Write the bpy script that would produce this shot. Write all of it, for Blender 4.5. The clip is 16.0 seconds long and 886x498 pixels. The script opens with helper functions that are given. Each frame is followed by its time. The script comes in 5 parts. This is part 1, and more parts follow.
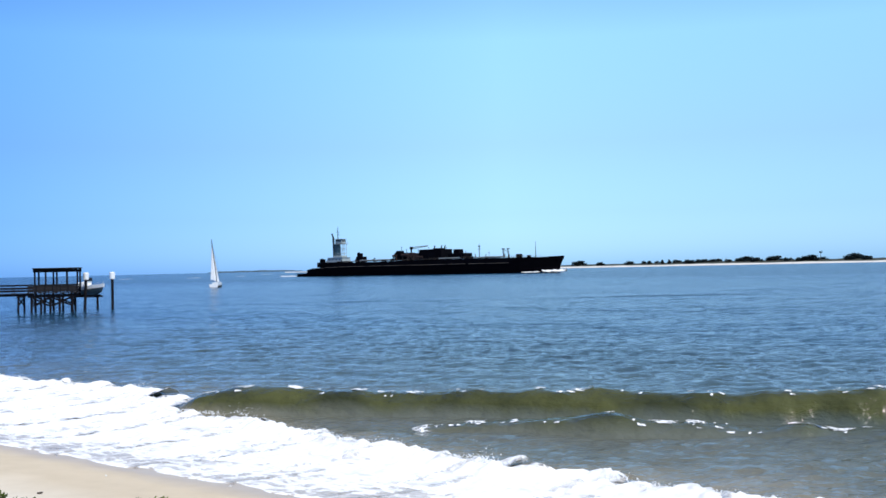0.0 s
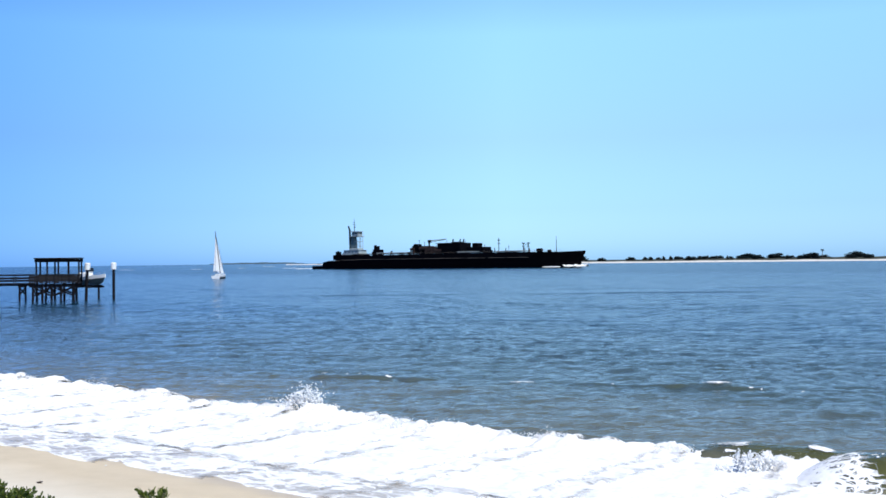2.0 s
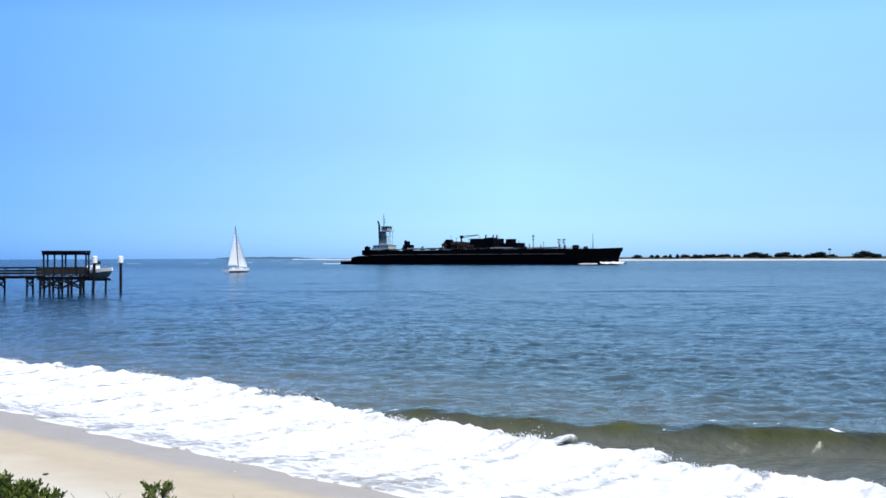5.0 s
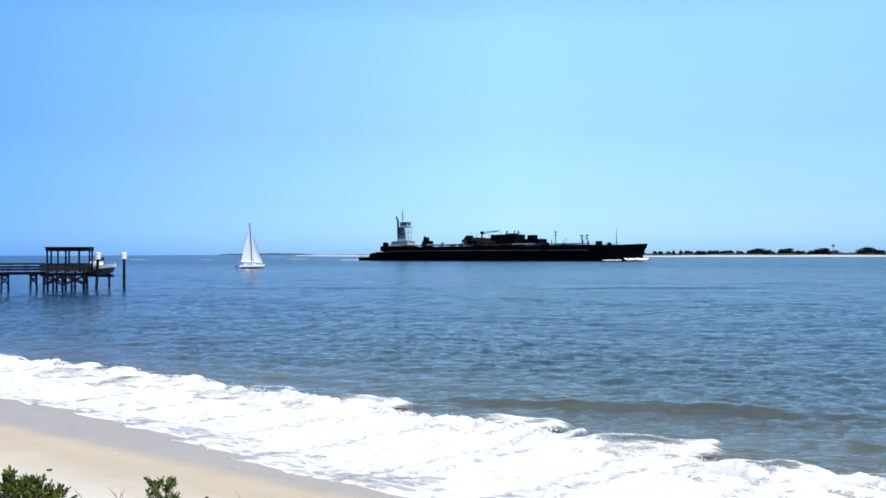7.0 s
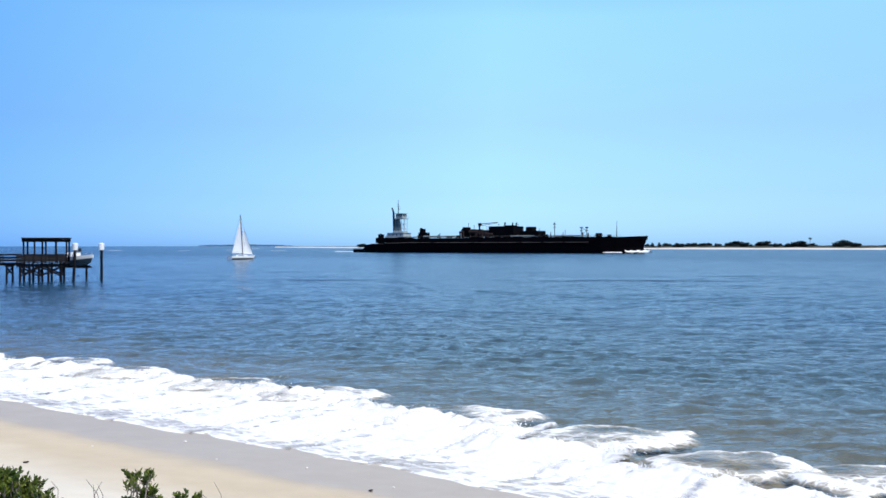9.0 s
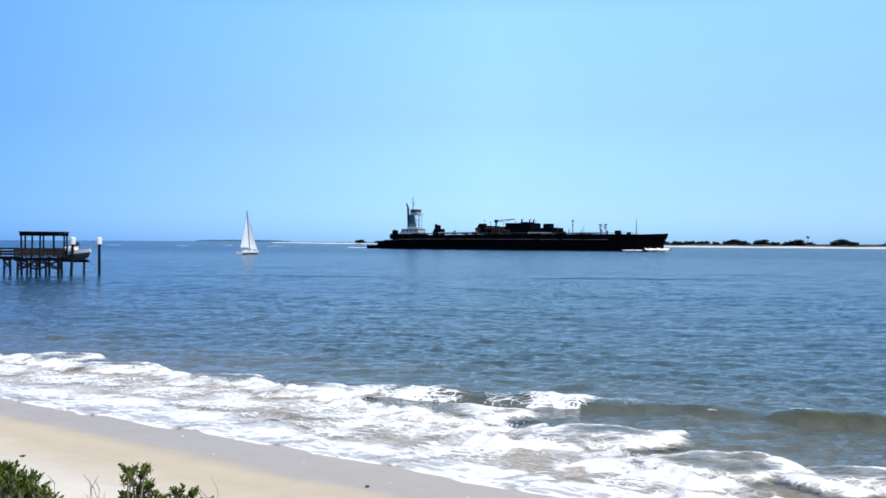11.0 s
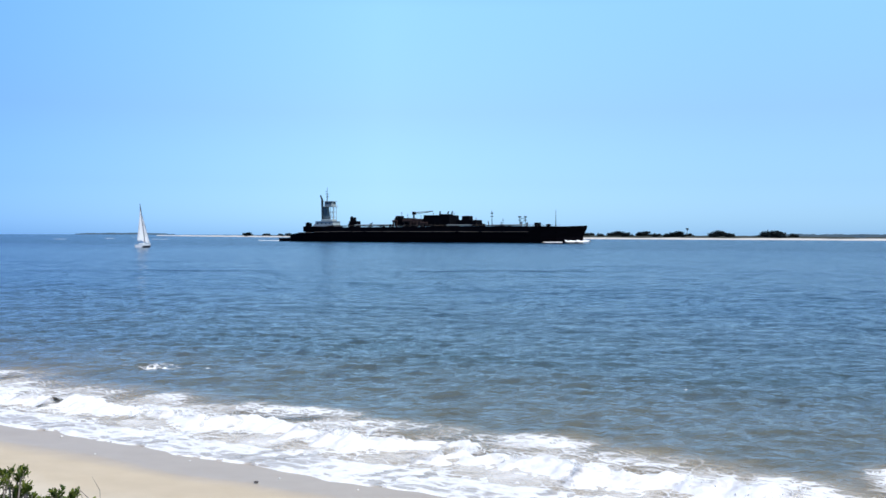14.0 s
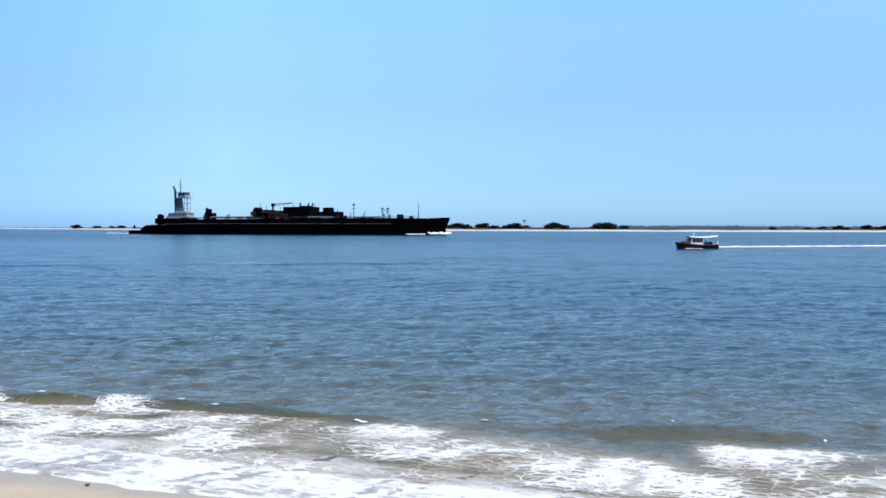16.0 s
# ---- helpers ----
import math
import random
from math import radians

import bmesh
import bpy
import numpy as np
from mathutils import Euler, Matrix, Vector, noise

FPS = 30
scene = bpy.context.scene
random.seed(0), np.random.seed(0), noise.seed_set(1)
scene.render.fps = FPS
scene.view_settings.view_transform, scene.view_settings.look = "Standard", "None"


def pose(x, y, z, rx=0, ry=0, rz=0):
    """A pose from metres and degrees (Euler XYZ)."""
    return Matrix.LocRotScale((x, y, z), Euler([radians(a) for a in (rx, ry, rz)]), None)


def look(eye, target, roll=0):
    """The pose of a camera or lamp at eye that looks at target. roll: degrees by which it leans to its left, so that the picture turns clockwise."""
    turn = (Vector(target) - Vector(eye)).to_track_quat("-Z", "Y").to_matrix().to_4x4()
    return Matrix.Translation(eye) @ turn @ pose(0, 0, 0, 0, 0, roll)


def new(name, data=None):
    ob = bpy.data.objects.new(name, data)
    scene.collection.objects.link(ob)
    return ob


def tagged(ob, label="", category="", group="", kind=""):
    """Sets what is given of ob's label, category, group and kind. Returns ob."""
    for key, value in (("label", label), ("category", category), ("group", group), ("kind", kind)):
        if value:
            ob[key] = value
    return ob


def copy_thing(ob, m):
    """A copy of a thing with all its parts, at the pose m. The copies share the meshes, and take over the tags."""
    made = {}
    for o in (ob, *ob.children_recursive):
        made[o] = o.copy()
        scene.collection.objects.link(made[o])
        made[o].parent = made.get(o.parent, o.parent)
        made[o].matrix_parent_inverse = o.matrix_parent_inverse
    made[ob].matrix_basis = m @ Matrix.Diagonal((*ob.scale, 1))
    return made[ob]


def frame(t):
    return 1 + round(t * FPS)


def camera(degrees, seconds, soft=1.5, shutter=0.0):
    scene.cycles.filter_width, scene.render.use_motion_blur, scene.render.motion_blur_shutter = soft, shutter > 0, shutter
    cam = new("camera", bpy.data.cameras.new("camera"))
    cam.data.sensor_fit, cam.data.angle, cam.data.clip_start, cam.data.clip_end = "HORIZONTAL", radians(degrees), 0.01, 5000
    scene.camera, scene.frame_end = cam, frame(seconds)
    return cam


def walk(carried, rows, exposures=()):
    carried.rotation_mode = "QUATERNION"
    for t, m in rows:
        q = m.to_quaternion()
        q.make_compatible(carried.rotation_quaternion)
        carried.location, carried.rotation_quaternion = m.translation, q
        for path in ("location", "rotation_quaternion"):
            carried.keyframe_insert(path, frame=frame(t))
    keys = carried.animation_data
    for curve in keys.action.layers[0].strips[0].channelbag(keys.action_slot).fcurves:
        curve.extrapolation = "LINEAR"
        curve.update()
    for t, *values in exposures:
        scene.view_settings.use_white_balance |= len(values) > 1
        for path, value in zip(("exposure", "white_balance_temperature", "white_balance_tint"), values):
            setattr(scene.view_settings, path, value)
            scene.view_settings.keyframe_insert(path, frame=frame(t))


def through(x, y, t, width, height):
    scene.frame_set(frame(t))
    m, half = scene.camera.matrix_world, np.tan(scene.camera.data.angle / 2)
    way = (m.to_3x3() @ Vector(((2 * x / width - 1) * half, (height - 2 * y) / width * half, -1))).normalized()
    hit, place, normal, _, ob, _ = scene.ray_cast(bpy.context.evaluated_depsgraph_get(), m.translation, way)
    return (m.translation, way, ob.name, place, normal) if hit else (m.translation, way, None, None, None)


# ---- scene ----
EYE = 4.5
cam = camera(47.67, 16.0, soft=1.6)
ROWS = [
    (0.0, 91.015, 1.297, 0.023),
    (0.5, 90.914, 1.033, -0.302),
    (1.0, 90.694, 0.965, -0.348),
    (1.5, 90.712, 1.002, -0.171),
    (2.0, 90.674, 0.697, 0.097),
    (2.5, 90.687, 0.638, 0.308),
    (3.0, 90.868, 0.435, 0.247),
    (3.5, 90.603, 0.199, -0.044),
    (4.0, 90.419, 0.193, -0.173),
    (4.5, 90.455, 0.217, 0.298),
    (7.0, 90.239, 0.211, 0.637),
    (7.5, 90.143, 0.020, 0.317),
    (8.0, 90.339, -0.138, 0.087),
    (8.5, 89.954, -0.222, -0.097),
    (9.0, 89.770, 0.055, -0.524),
    (11.5, 89.557, -0.380, -0.597),
    (12.0, 89.592, -0.418, -0.516),
    (12.5, 89.538, -0.527, -0.537),
    (13.0, 89.440, -0.501, -1.870),
    (13.5, 89.376, -0.289, -4.051),
    (14.0, 89.156, -0.144, -6.943),
    (14.5, 88.976, -0.080, -9.076),
    (15.0, 88.943, 0.009, -11.638),
    (15.5, 88.730, 0.088, -13.985),
    (16.0, 88.711, -0.051, -15.997),
]
walk(cam, [(t, pose(0, 0, EYE, rx, ry, rz)) for t, rx, ry, rz in ROWS], [(0, -0.07), (9, -0.08), (16, -0.18)])

# ---- world, sun, exposure ----
SUN_EL, SUN_AZ = 54.0, 138.0      # degrees above the horizon, and to the right of straight ahead
world = bpy.data.worlds.new("sky")
scene.world = world
world.use_nodes = True
wn = world.node_tree.nodes
wl = world.node_tree.links
bg = wn["Background"]
sky = wn.new("ShaderNodeTexSky")
sky.sky_type = "NISHITA"
sky.sun_disc = False
sky.sun_elevation = radians(SUN_EL)
sky.sun_rotation = radians(SUN_AZ)
sky.air_density, sky.dust_density, sky.ozone_density = 1.0, 0.6, 2.0
bg.inputs["Strength"].default_value = 0.13
coords = wn.new("ShaderNodeTexCoord")
sep = wn.new("ShaderNodeSeparateXYZ")
wl.new(coords.outputs["Generated"], sep.inputs[0])
haze = wn.new("ShaderNodeValToRGB")          # clear maritime air: the low sky stays blue
for p, c in ((0.025, (0.68, 1.12, 1.98)), (0.05, (0.70, 1.06, 1.78)), (0.12, (0.92, 1.20, 1.64)), (0.22, (1.34, 1.77, 1.86)), (0.32, (1.02, 1.42, 1.7)), (0.5, (0.54, 0.82, 1.2))):
    haze.color_ramp.elements.new(p).color = (*c, 1)
haze.color_ramp.elements[0].color = (0.66, 1.23, 2.4, 1)
haze.color_ramp.elements[-1].color = (0.64, 0.90, 1.15, 1)
wl.new(sep.outputs["Z"], haze.inputs[0])
tint = wn.new("ShaderNodeMix")
tint.data_type, tint.blend_type = "RGBA", "MULTIPLY"
tint.inputs[0].default_value = 1.0
wl.new(sky.outputs[0], tint.inputs[6])
wl.new(haze.outputs[0], tint.inputs[7])
side = wn.new("ShaderNodeValToRGB")          # the sky is palest over the open sea ahead
side.color_ramp.elements[0].position, side.color_ramp.elements[0].color = 0.27, (0.38, 0.54, 0.81, 1)
side.color_ramp.elements[1].position, side.color_ramp.elements[1].color = 0.70, (0.98, 0.99, 1.0, 1)
side.color_ramp.elements.new(0.53).color = (1.05, 1.045, 1.01, 1)
across = wn.new("ShaderNodeMath")
across.operation = "MULTIPLY_ADD"
across.inputs[1].default_value, across.inputs[2].default_value = 0.5, 0.5
wl.new(sep.outputs["X"], across.inputs[0])
wl.new(across.outputs[0], side.inputs[0])
tint2 = wn.new("ShaderNodeMix")
tint2.data_type, tint2.blend_type = "RGBA", "MULTIPLY"
tint2.inputs[0].default_value = 1.0
wl.new(tint.outputs[2], tint2.inputs[6])
wl.new(side.outputs[0], tint2.inputs[7])
wl.new(tint2.outputs[2], bg.inputs["Color"])
sun = new("sun", bpy.data.lights.new("sun", "SUN"))
sun.data.energy = 4.7
sun.data.angle = radians(0.6)
sun.data.color = (1.0, 0.95, 0.87)
_el, _az = radians(SUN_EL), radians(SUN_AZ)
sun.matrix_world = look((0, 0, 60), (-math.sin(_az) * math.cos(_el) * 50, -math.cos(_az) * math.cos(_el) * 50, 60 - 50 * math.sin(_el)))


# ---- materials ----
def nodes_of(name):
    m = bpy.data.materials.new(name)
    m.use_nodes = True
    nt = m.node_tree
    return m, nt.nodes, nt.links, nt.nodes["Principled BSDF"]


def noise_node(nd, ln, scale, detail=4.0, vec=None, rough=0.55):
    n = nd.new("ShaderNodeTexNoise")
    n.inputs["Scale"].default_value = scale
    n.inputs["Detail"].default_value = detail
    n.inputs["Roughness"].default_value = rough
    if vec is not None:
        ln.new(vec, n.inputs["Vector"])
    return n


def ramp_node(nd, ln, source, stops):
    r = nd.new("ShaderNodeValToRGB")
    while len(r.color_ramp.elements) < len(stops):
        r.color_ramp.elements.new(0.5)
    for e, (p, c) in zip(r.color_ramp.elements, stops):
        e.position = p
        e.color = (*c, 1) if len(c) == 3 else c
    ln.new(source, r.inputs[0])
    return r


def grey(v):
    return (v, v, v)


def maths(nd, ln, op, a, b=None, clamp=False):
    n = nd.new("ShaderNodeMath")
    n.operation = op
    n.use_clamp = clamp
    for i, val in enumerate((a, b)):
        if val is None:
            continue
        if isinstance(val, (int, float)):
            n.inputs[i].default_value = val
        else:
            ln.new(val, n.inputs[i])
    return n.outputs[0]


def mix_col(nd, ln, fac, a, b):
    n = nd.new("ShaderNodeMix")
    n.data_type = "RGBA"
    for sock, val in ((n.inputs[0], fac), (n.inputs[6], a), (n.inputs[7], b)):
        if isinstance(val, tuple):
            sock.default_value = (*val, 1)
        elif isinstance(val, (int, float)):
            sock.default_value = val
        else:
            ln.new(val, sock)
    return n.outputs[2]


def plain(name, c1, c2, scale=3.0, rough=0.6, metal=0.0, bump=0.15, fine=18.0, stretch=(1, 1, 1), gloss=0.4):
    """Two-scale mottled surface between two colours, with fine relief."""
    m, nd, ln, bsdf = nodes_of(name)
    tc = nd.new("ShaderNodeTexCoord")
    mp = nd.new("ShaderNodeMapping")
    mp.inputs["Scale"].default_value = stretch
    ln.new(tc.outputs["Object"], mp.inputs[0])
    big = noise_node(nd, ln, scale, 5, mp.outputs[0])
    small = noise_node(nd, ln, scale * fine, 3, mp.outputs[0])
    both = maths(nd, ln, "ADD", maths(nd, ln, "MULTIPLY", big.outputs[0], 0.7), maths(nd, ln, "MULTIPLY", small.outputs[0], 0.3))
    r = ramp_node(nd, ln, both, [(0.32, c1), (0.68, c2)])
    ln.new(r.outputs[0], bsdf.inputs["Base Color"])
    bsdf.inputs["Roughness"].default_value = rough
    bsdf.inputs["Metallic"].default_value = metal
    bsdf.inputs["Specular IOR Level"].default_value = gloss
    b = nd.new("ShaderNodeBump")
    b.inputs["Strength"].default_value = bump
    b.inputs["Distance"].default_value = 0.02
    ln.new(small.outputs[0], b.inputs["Height"])
    ln.new(b.outputs[0], bsdf.inputs["Normal"])
    return m


SHORE = Vector((-4.2, 22.8, 0))       # a point of the waterline
ALONG = Vector((0.785, -0.62, 0))     # along the beach
OFF = Vector((0.62, 0.785, 0))        # out to sea
SHORE_TURN = math.degrees(math.atan2(-0.62, 0.785))


def offshore_socket(nd, ln):
    """Distance out to sea from the waterline, in metres."""
    g = nd.new("ShaderNodeNewGeometry")
    d = nd.new("ShaderNodeVectorMath")
    d.operation = "DOT_PRODUCT"
    ln.new(g.outputs["Position"], d.inputs[0])
    d.inputs[1].default_value = OFF
    return maths(nd, ln, "SUBTRACT", d.outputs["Value"], SHORE.dot(OFF)), g.outputs["Position"]


def water_material(name, wave=False):
    """Rippled water, silty by the beach; light through a wave's crest is painted olive by height."""
    m, nd, ln, bsdf = nodes_of(name)
    n, position = offshore_socket(nd, ln)
    tc = nd.new("ShaderNodeTexCoord")
    patch = noise_node(nd, ln, 0.06, 3, position)
    wob = maths(nd, ln, "ADD", n, maths(nd, ln, "MULTIPLY", maths(nd, ln, "SUBTRACT", patch.outputs[0], 0.5), 14.0))
    q = maths(nd, ln, "DIVIDE", wob, 60.0, True)
    c = ramp_node(nd, ln, q, WATER_STOPS)
    body = c.outputs[0]
    if wave:
        sx = nd.new("ShaderNodeSeparateXYZ")
        ln.new(position, sx.inputs[0])
        k = noise_node(nd, ln, 0.7, 5, tc.outputs["Object"])
        thin = maths(nd, ln, "ADD", sx.outputs["Z"], maths(nd, ln, "MULTIPLY", maths(nd, ln, "SUBTRACT", k.outputs[0], 0.5), 0.5))
        olive = ramp_node(nd, ln, k.outputs[0], [(0.35, (0.034, 0.038, 0.015)), (0.65, (0.074, 0.078, 0.026))])
        body = mix_col(nd, ln, maths(nd, ln, "MULTIPLY", maths(nd, ln, "SUBTRACT", thin, 0.04), 2.8, True), body, olive.outputs[0])
    ln.new(body, bsdf.inputs["Base Color"])
    bsdf.inputs["IOR"].default_value = 1.33
    ln.new(ramp_node(nd, ln, maths(nd, ln, "DIVIDE", n, 300.0, True), [(0.0, grey(0.07)), (0.5, grey(0.16)), (1.0, grey(0.24))]).outputs[0], bsdf.inputs["Roughness"])
    # wind ripples, long across the wind
    mp = nd.new("ShaderNodeMapping")
    mp.inputs["Rotation"].default_value = (0, 0, radians(12))
    mp.inputs["Scale"].default_value = (0.7, 1.0, 1.0)
    ln.new(tc.outputs["Object"], mp.inputs[0])
    heights = None
    waves = ((0.3, 0.3), (1.0, 0.26), (2.8, 0.15), (7.5, 0.05)) if wave else ((0.05, 0.9), (0.13, 0.7), (0.3, 0.48), (1.0, 0.32), (2.8, 0.20), (7.5, 0.06))
    for scale, amp in waves:
        k = noise_node(nd, ln, scale, 4, mp.outputs[0])
        h = maths(nd, ln, "MULTIPLY", k.outputs[0], amp)
        heights = h if heights is None else maths(nd, ln, "ADD", heights, h)
    b = nd.new("ShaderNodeBump")
    b.inputs["Strength"].default_value = 1.0
    b.inputs["Distance"].default_value = 0.55
    ln.new(heights, b.inputs["Height"])
    ln.new(b.outputs[0], bsdf.inputs["Normal"])
    return m


WATER_STOPS = [(0.02, (0.36, 0.30, 0.20)), (0.10, (0.125, 0.128, 0.095)), (0.25, (0.053, 0.077, 0.074)), (0.8, (0.006, 0.036, 0.070))]
WATER = water_material("sea_water")
WAVE = water_material("wave_water", True)


def foam_material(name, dense, cell, film1=None, film2=None, clear=1.0, rim_slope=1.8):
    """White froth with holes; 'cover' says how much of the sheet is froth."""
    m, nd, ln, bsdf = nodes_of(name)
    tc = nd.new("ShaderNodeTexCoord")
    at = nd.new("ShaderNodeAttribute")
    at.attribute_name = "cover"
    warp = noise_node(nd, ln, 0.9, 3, tc.outputs["Object"])
    vm = nd.new("ShaderNodeVectorMath")
    vm.operation = "MULTIPLY_ADD"
    ln.new(warp.outputs["Color"], vm.inputs[0])
    vm.inputs[1].default_value = (1.1, 1.1, 0)
    along = nd.new("ShaderNodeMapping")
    along.inputs["Scale"].default_value = (0.6, 1.2, 1.0)
    ln.new(tc.outputs["Object"], along.inputs[0])
    ln.new(along.outputs[0], vm.inputs[2])
    vo = nd.new("ShaderNodeTexVoronoi")
    vo.feature = "DISTANCE_TO_EDGE"
    vo.inputs["Scale"].default_value = cell
    ln.new(vm.outputs[0], vo.inputs["Vector"])
    v2 = nd.new("ShaderNodeTexVoronoi")
    v2.feature = "DISTANCE_TO_EDGE"
    v2.inputs["Scale"].default_value = cell * 2.6
    ln.new(vm.outputs[0], v2.inputs["Vector"])
    web = maths(nd, ln, "MINIMUM", vo.outputs["Distance"], maths(nd, ln, "ADD", maths(nd, ln, "MULTIPLY", v2.outputs["Distance"], 1.1), 0.06))
    big = noise_node(nd, ln, 0.7, 6, vm.outputs[0], 0.65)
    hole = maths(nd, ln, "ADD", maths(nd, ln, "MULTIPLY", web, 2.2), maths(nd, ln, "MULTIPLY", big.outputs[0], 0.9))
    amount = maths(nd, ln, "MULTIPLY", at.outputs["Fac"], dense)
    gap = maths(nd, ln, "SUBTRACT", amount, hole)
    fac = maths(nd, ln, "MULTIPLY", maths(nd, ln, "ADD", gap, 0.06), 4.5, True)
    bsdf.inputs["Roughness"].default_value = 0.85
    fine = noise_node(nd, ln, 5.0, 5, tc.outputs["Object"])
    col = ramp_node(nd, ln, fine.outputs[0], [(0.3, (0.74, 0.75, 0.74)), (0.6, (0.90, 0.91, 0.91))])
    ln.new(col.outputs[0], bsdf.inputs["Base Color"])
    b = nd.new("ShaderNodeBump")
    b.inputs["Strength"].default_value = 0.5
    b.inputs["Distance"].default_value = 0.06
    ln.new(fine.outputs[0], b.inputs["Height"])
    ln.new(b.outputs[0], bsdf.inputs["Normal"])
    tr = nd.new("ShaderNodeBsdfTransparent")
    mx = nd.new("ShaderNodeMixShader")
    # the froth floats on a film of silty water; only its ragged rim is open
    if film1:
        silt = ramp_node(nd, ln, big.outputs[0], [(0.35, film1), (0.65, film2)])
        ln.new(mix_col(nd, ln, fac, silt.outputs[0], col.outputs[0]), bsdf.inputs["Base Color"])
        ln.new(maths(nd, ln, "ADD", maths(nd, ln, "MULTIPLY", fac, 0.55), 0.3), bsdf.inputs["Roughness"])
        rim = maths(nd, ln, "SUBTRACT", maths(nd, ln, "MULTIPLY", at.outputs["Fac"], 2.6), maths(nd, ln, "MULTIPLY", hole, 0.8))
        body = maths(nd, ln, "ADD", maths(nd, ln, "MULTIPLY", fac, 1.0 - clear), clear)
        fac = maths(nd, ln, "MULTIPLY", maths(nd, ln, "MULTIPLY", rim, rim_slope, True), body)
    ln.new(fac, mx.inputs[0])
    ln.new(tr.outputs[0], mx.inputs[1])
    ln.new(bsdf.outputs[0], mx.inputs[2])
    ln.new(mx.outputs[0], nd["Material Output"].inputs["Surface"])
    return m


FOAM = foam_material("dense_foam", 1.45, 2.1, (0.62, 0.60, 0.56), (0.76, 0.745, 0.71))
# white for loose froth, and for sun glints painted on wave crests
FROTH_GLINT = foam_material("froth_and_glint_flecks", 1.15, 5.0)
SWASH = foam_material("swash_foam", 1.16, 2.6, (0.43, 0.375, 0.30), (0.53, 0.475, 0.40))
LACE = foam_material("lace_foam", 1.06, 3.6, (0.43, 0.345, 0.205), (0.53, 0.435, 0.275), 0.6, 0.7)

LOBE = foam_material("silty_foam", 1.25, 3.4, (0.52, 0.46, 0.34), (0.64, 0.59, 0.48), 0.75, 1.0)


def sand_material():
    m, nd, ln, bsdf = nodes_of("beach_sand")
    n, position = offshore_socket(nd, ln)
    blot = noise_node(nd, ln, 0.35, 4, position)
    drift = noise_node(nd, ln, 1.6, 5, position)
    grain = noise_node(nd, ln, 60.0, 3, position)
    mixed = maths(nd, ln, "ADD", maths(nd, ln, "MULTIPLY", drift.outputs[0], 0.6), maths(nd, ln, "MULTIPLY", grain.outputs[0], 0.4))
    dry = ramp_node(nd, ln, mixed, [(0.3, (0.66, 0.595, 0.47)), (0.7, (0.78, 0.71, 0.58))])
    damp = ramp_node(nd, ln, mixed, [(0.3, (0.55, 0.455, 0.31)), (0.7, (0.64, 0.535, 0.38))])
    wet = ramp_node(nd, ln, mixed, [(0.3, (0.44, 0.37, 0.285)), (0.7, (0.52, 0.45, 0.355))])
    edge = maths(nd, ln, "ADD", n, maths(nd, ln, "MULTIPLY", maths(nd, ln, "SUBTRACT", blot.outputs[0], 0.5), 1.6))
    is_wet = maths(nd, ln, "MULTIPLY", maths(nd, ln, "ADD", edge, 3.5), 1.4, True)
    is_damp = maths(nd, ln, "MULTIPLY", maths(nd, ln, "ADD", edge, 6.6), 0.5, True)
    c = mix_col(nd, ln, is_wet, mix_col(nd, ln, is_damp, dry.outputs[0], damp.outputs[0]), wet.outputs[0])
    ln.new(c, bsdf.inputs["Base Color"])
    ln.new(maths(nd, ln, "SUBTRACT", 0.95, maths(nd, ln, "MULTIPLY", is_wet, 0.5)), bsdf.inputs["Roughness"])
    b = nd.new("ShaderNodeBump")
    b.inputs["Distance"].default_value = 0.05
    ln.new(maths(nd, ln, "SUBTRACT", 0.5, maths(nd, ln, "MULTIPLY", is_wet, 0.45)), b.inputs["Strength"])
    ln.new(mixed, b.inputs["Height"])
    ln.new(b.outputs[0], bsdf.inputs["Normal"])
    return m


def island_material():
    """Pale beach at the water, dune grass and scrub above it."""
    m, nd, ln, bsdf = nodes_of("island_ground")
    g = nd.new("ShaderNodeNewGeometry")
    sx = nd.new("ShaderNodeSeparateXYZ")
    ln.new(g.outputs["Position"], sx.inputs[0])
    blot = noise_node(nd, ln, 0.03, 4, g.outputs["Position"])
    fine = noise_node(nd, ln, 0.4, 4, g.outputs["Position"])
    level = maths(nd, ln, "ADD", sx.outputs["Z"], maths(nd, ln, "MULTIPLY", maths(nd, ln, "SUBTRACT", blot.outputs[0], 0.5), 1.4))
    veg = maths(nd, ln, "MULTIPLY", maths(nd, ln, "SUBTRACT", level, 1.3), 3.0, True)
    sand = ramp_node(nd, ln, fine.outputs[0], [(0.3, (0.60, 0.57, 0.50)), (0.7, (0.72, 0.69, 0.62))])
    grass = ramp_node(nd, ln, fine.outputs[0], [(0.35, (0.014, 0.020, 0.010)), (0.65, (0.05, 0.052, 0.028))])
    ln.new(mix_col(nd, ln, veg, sand.outputs[0], grass.outputs[0]), bsdf.inputs["Base Color"])
    bsdf.inputs["Roughness"].default_value = 0.95
    return m


SAND = sand_material()
ISLAND = island_material()
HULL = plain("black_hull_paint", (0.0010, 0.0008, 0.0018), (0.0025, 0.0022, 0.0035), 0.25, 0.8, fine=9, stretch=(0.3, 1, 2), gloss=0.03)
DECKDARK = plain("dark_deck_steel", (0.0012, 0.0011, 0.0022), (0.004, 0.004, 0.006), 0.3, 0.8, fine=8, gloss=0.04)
RUST = plain("rust_red_steel", (0.020, 0.012, 0.011), (0.055, 0.034, 0.028), 0.4, 0.7, fine=8, gloss=0.15)
RAILPALE = plain("worn_pale_rail", (0.07, 0.055, 0.042), (0.20, 0.165, 0.13), 0.2, 0.7, fine=6)
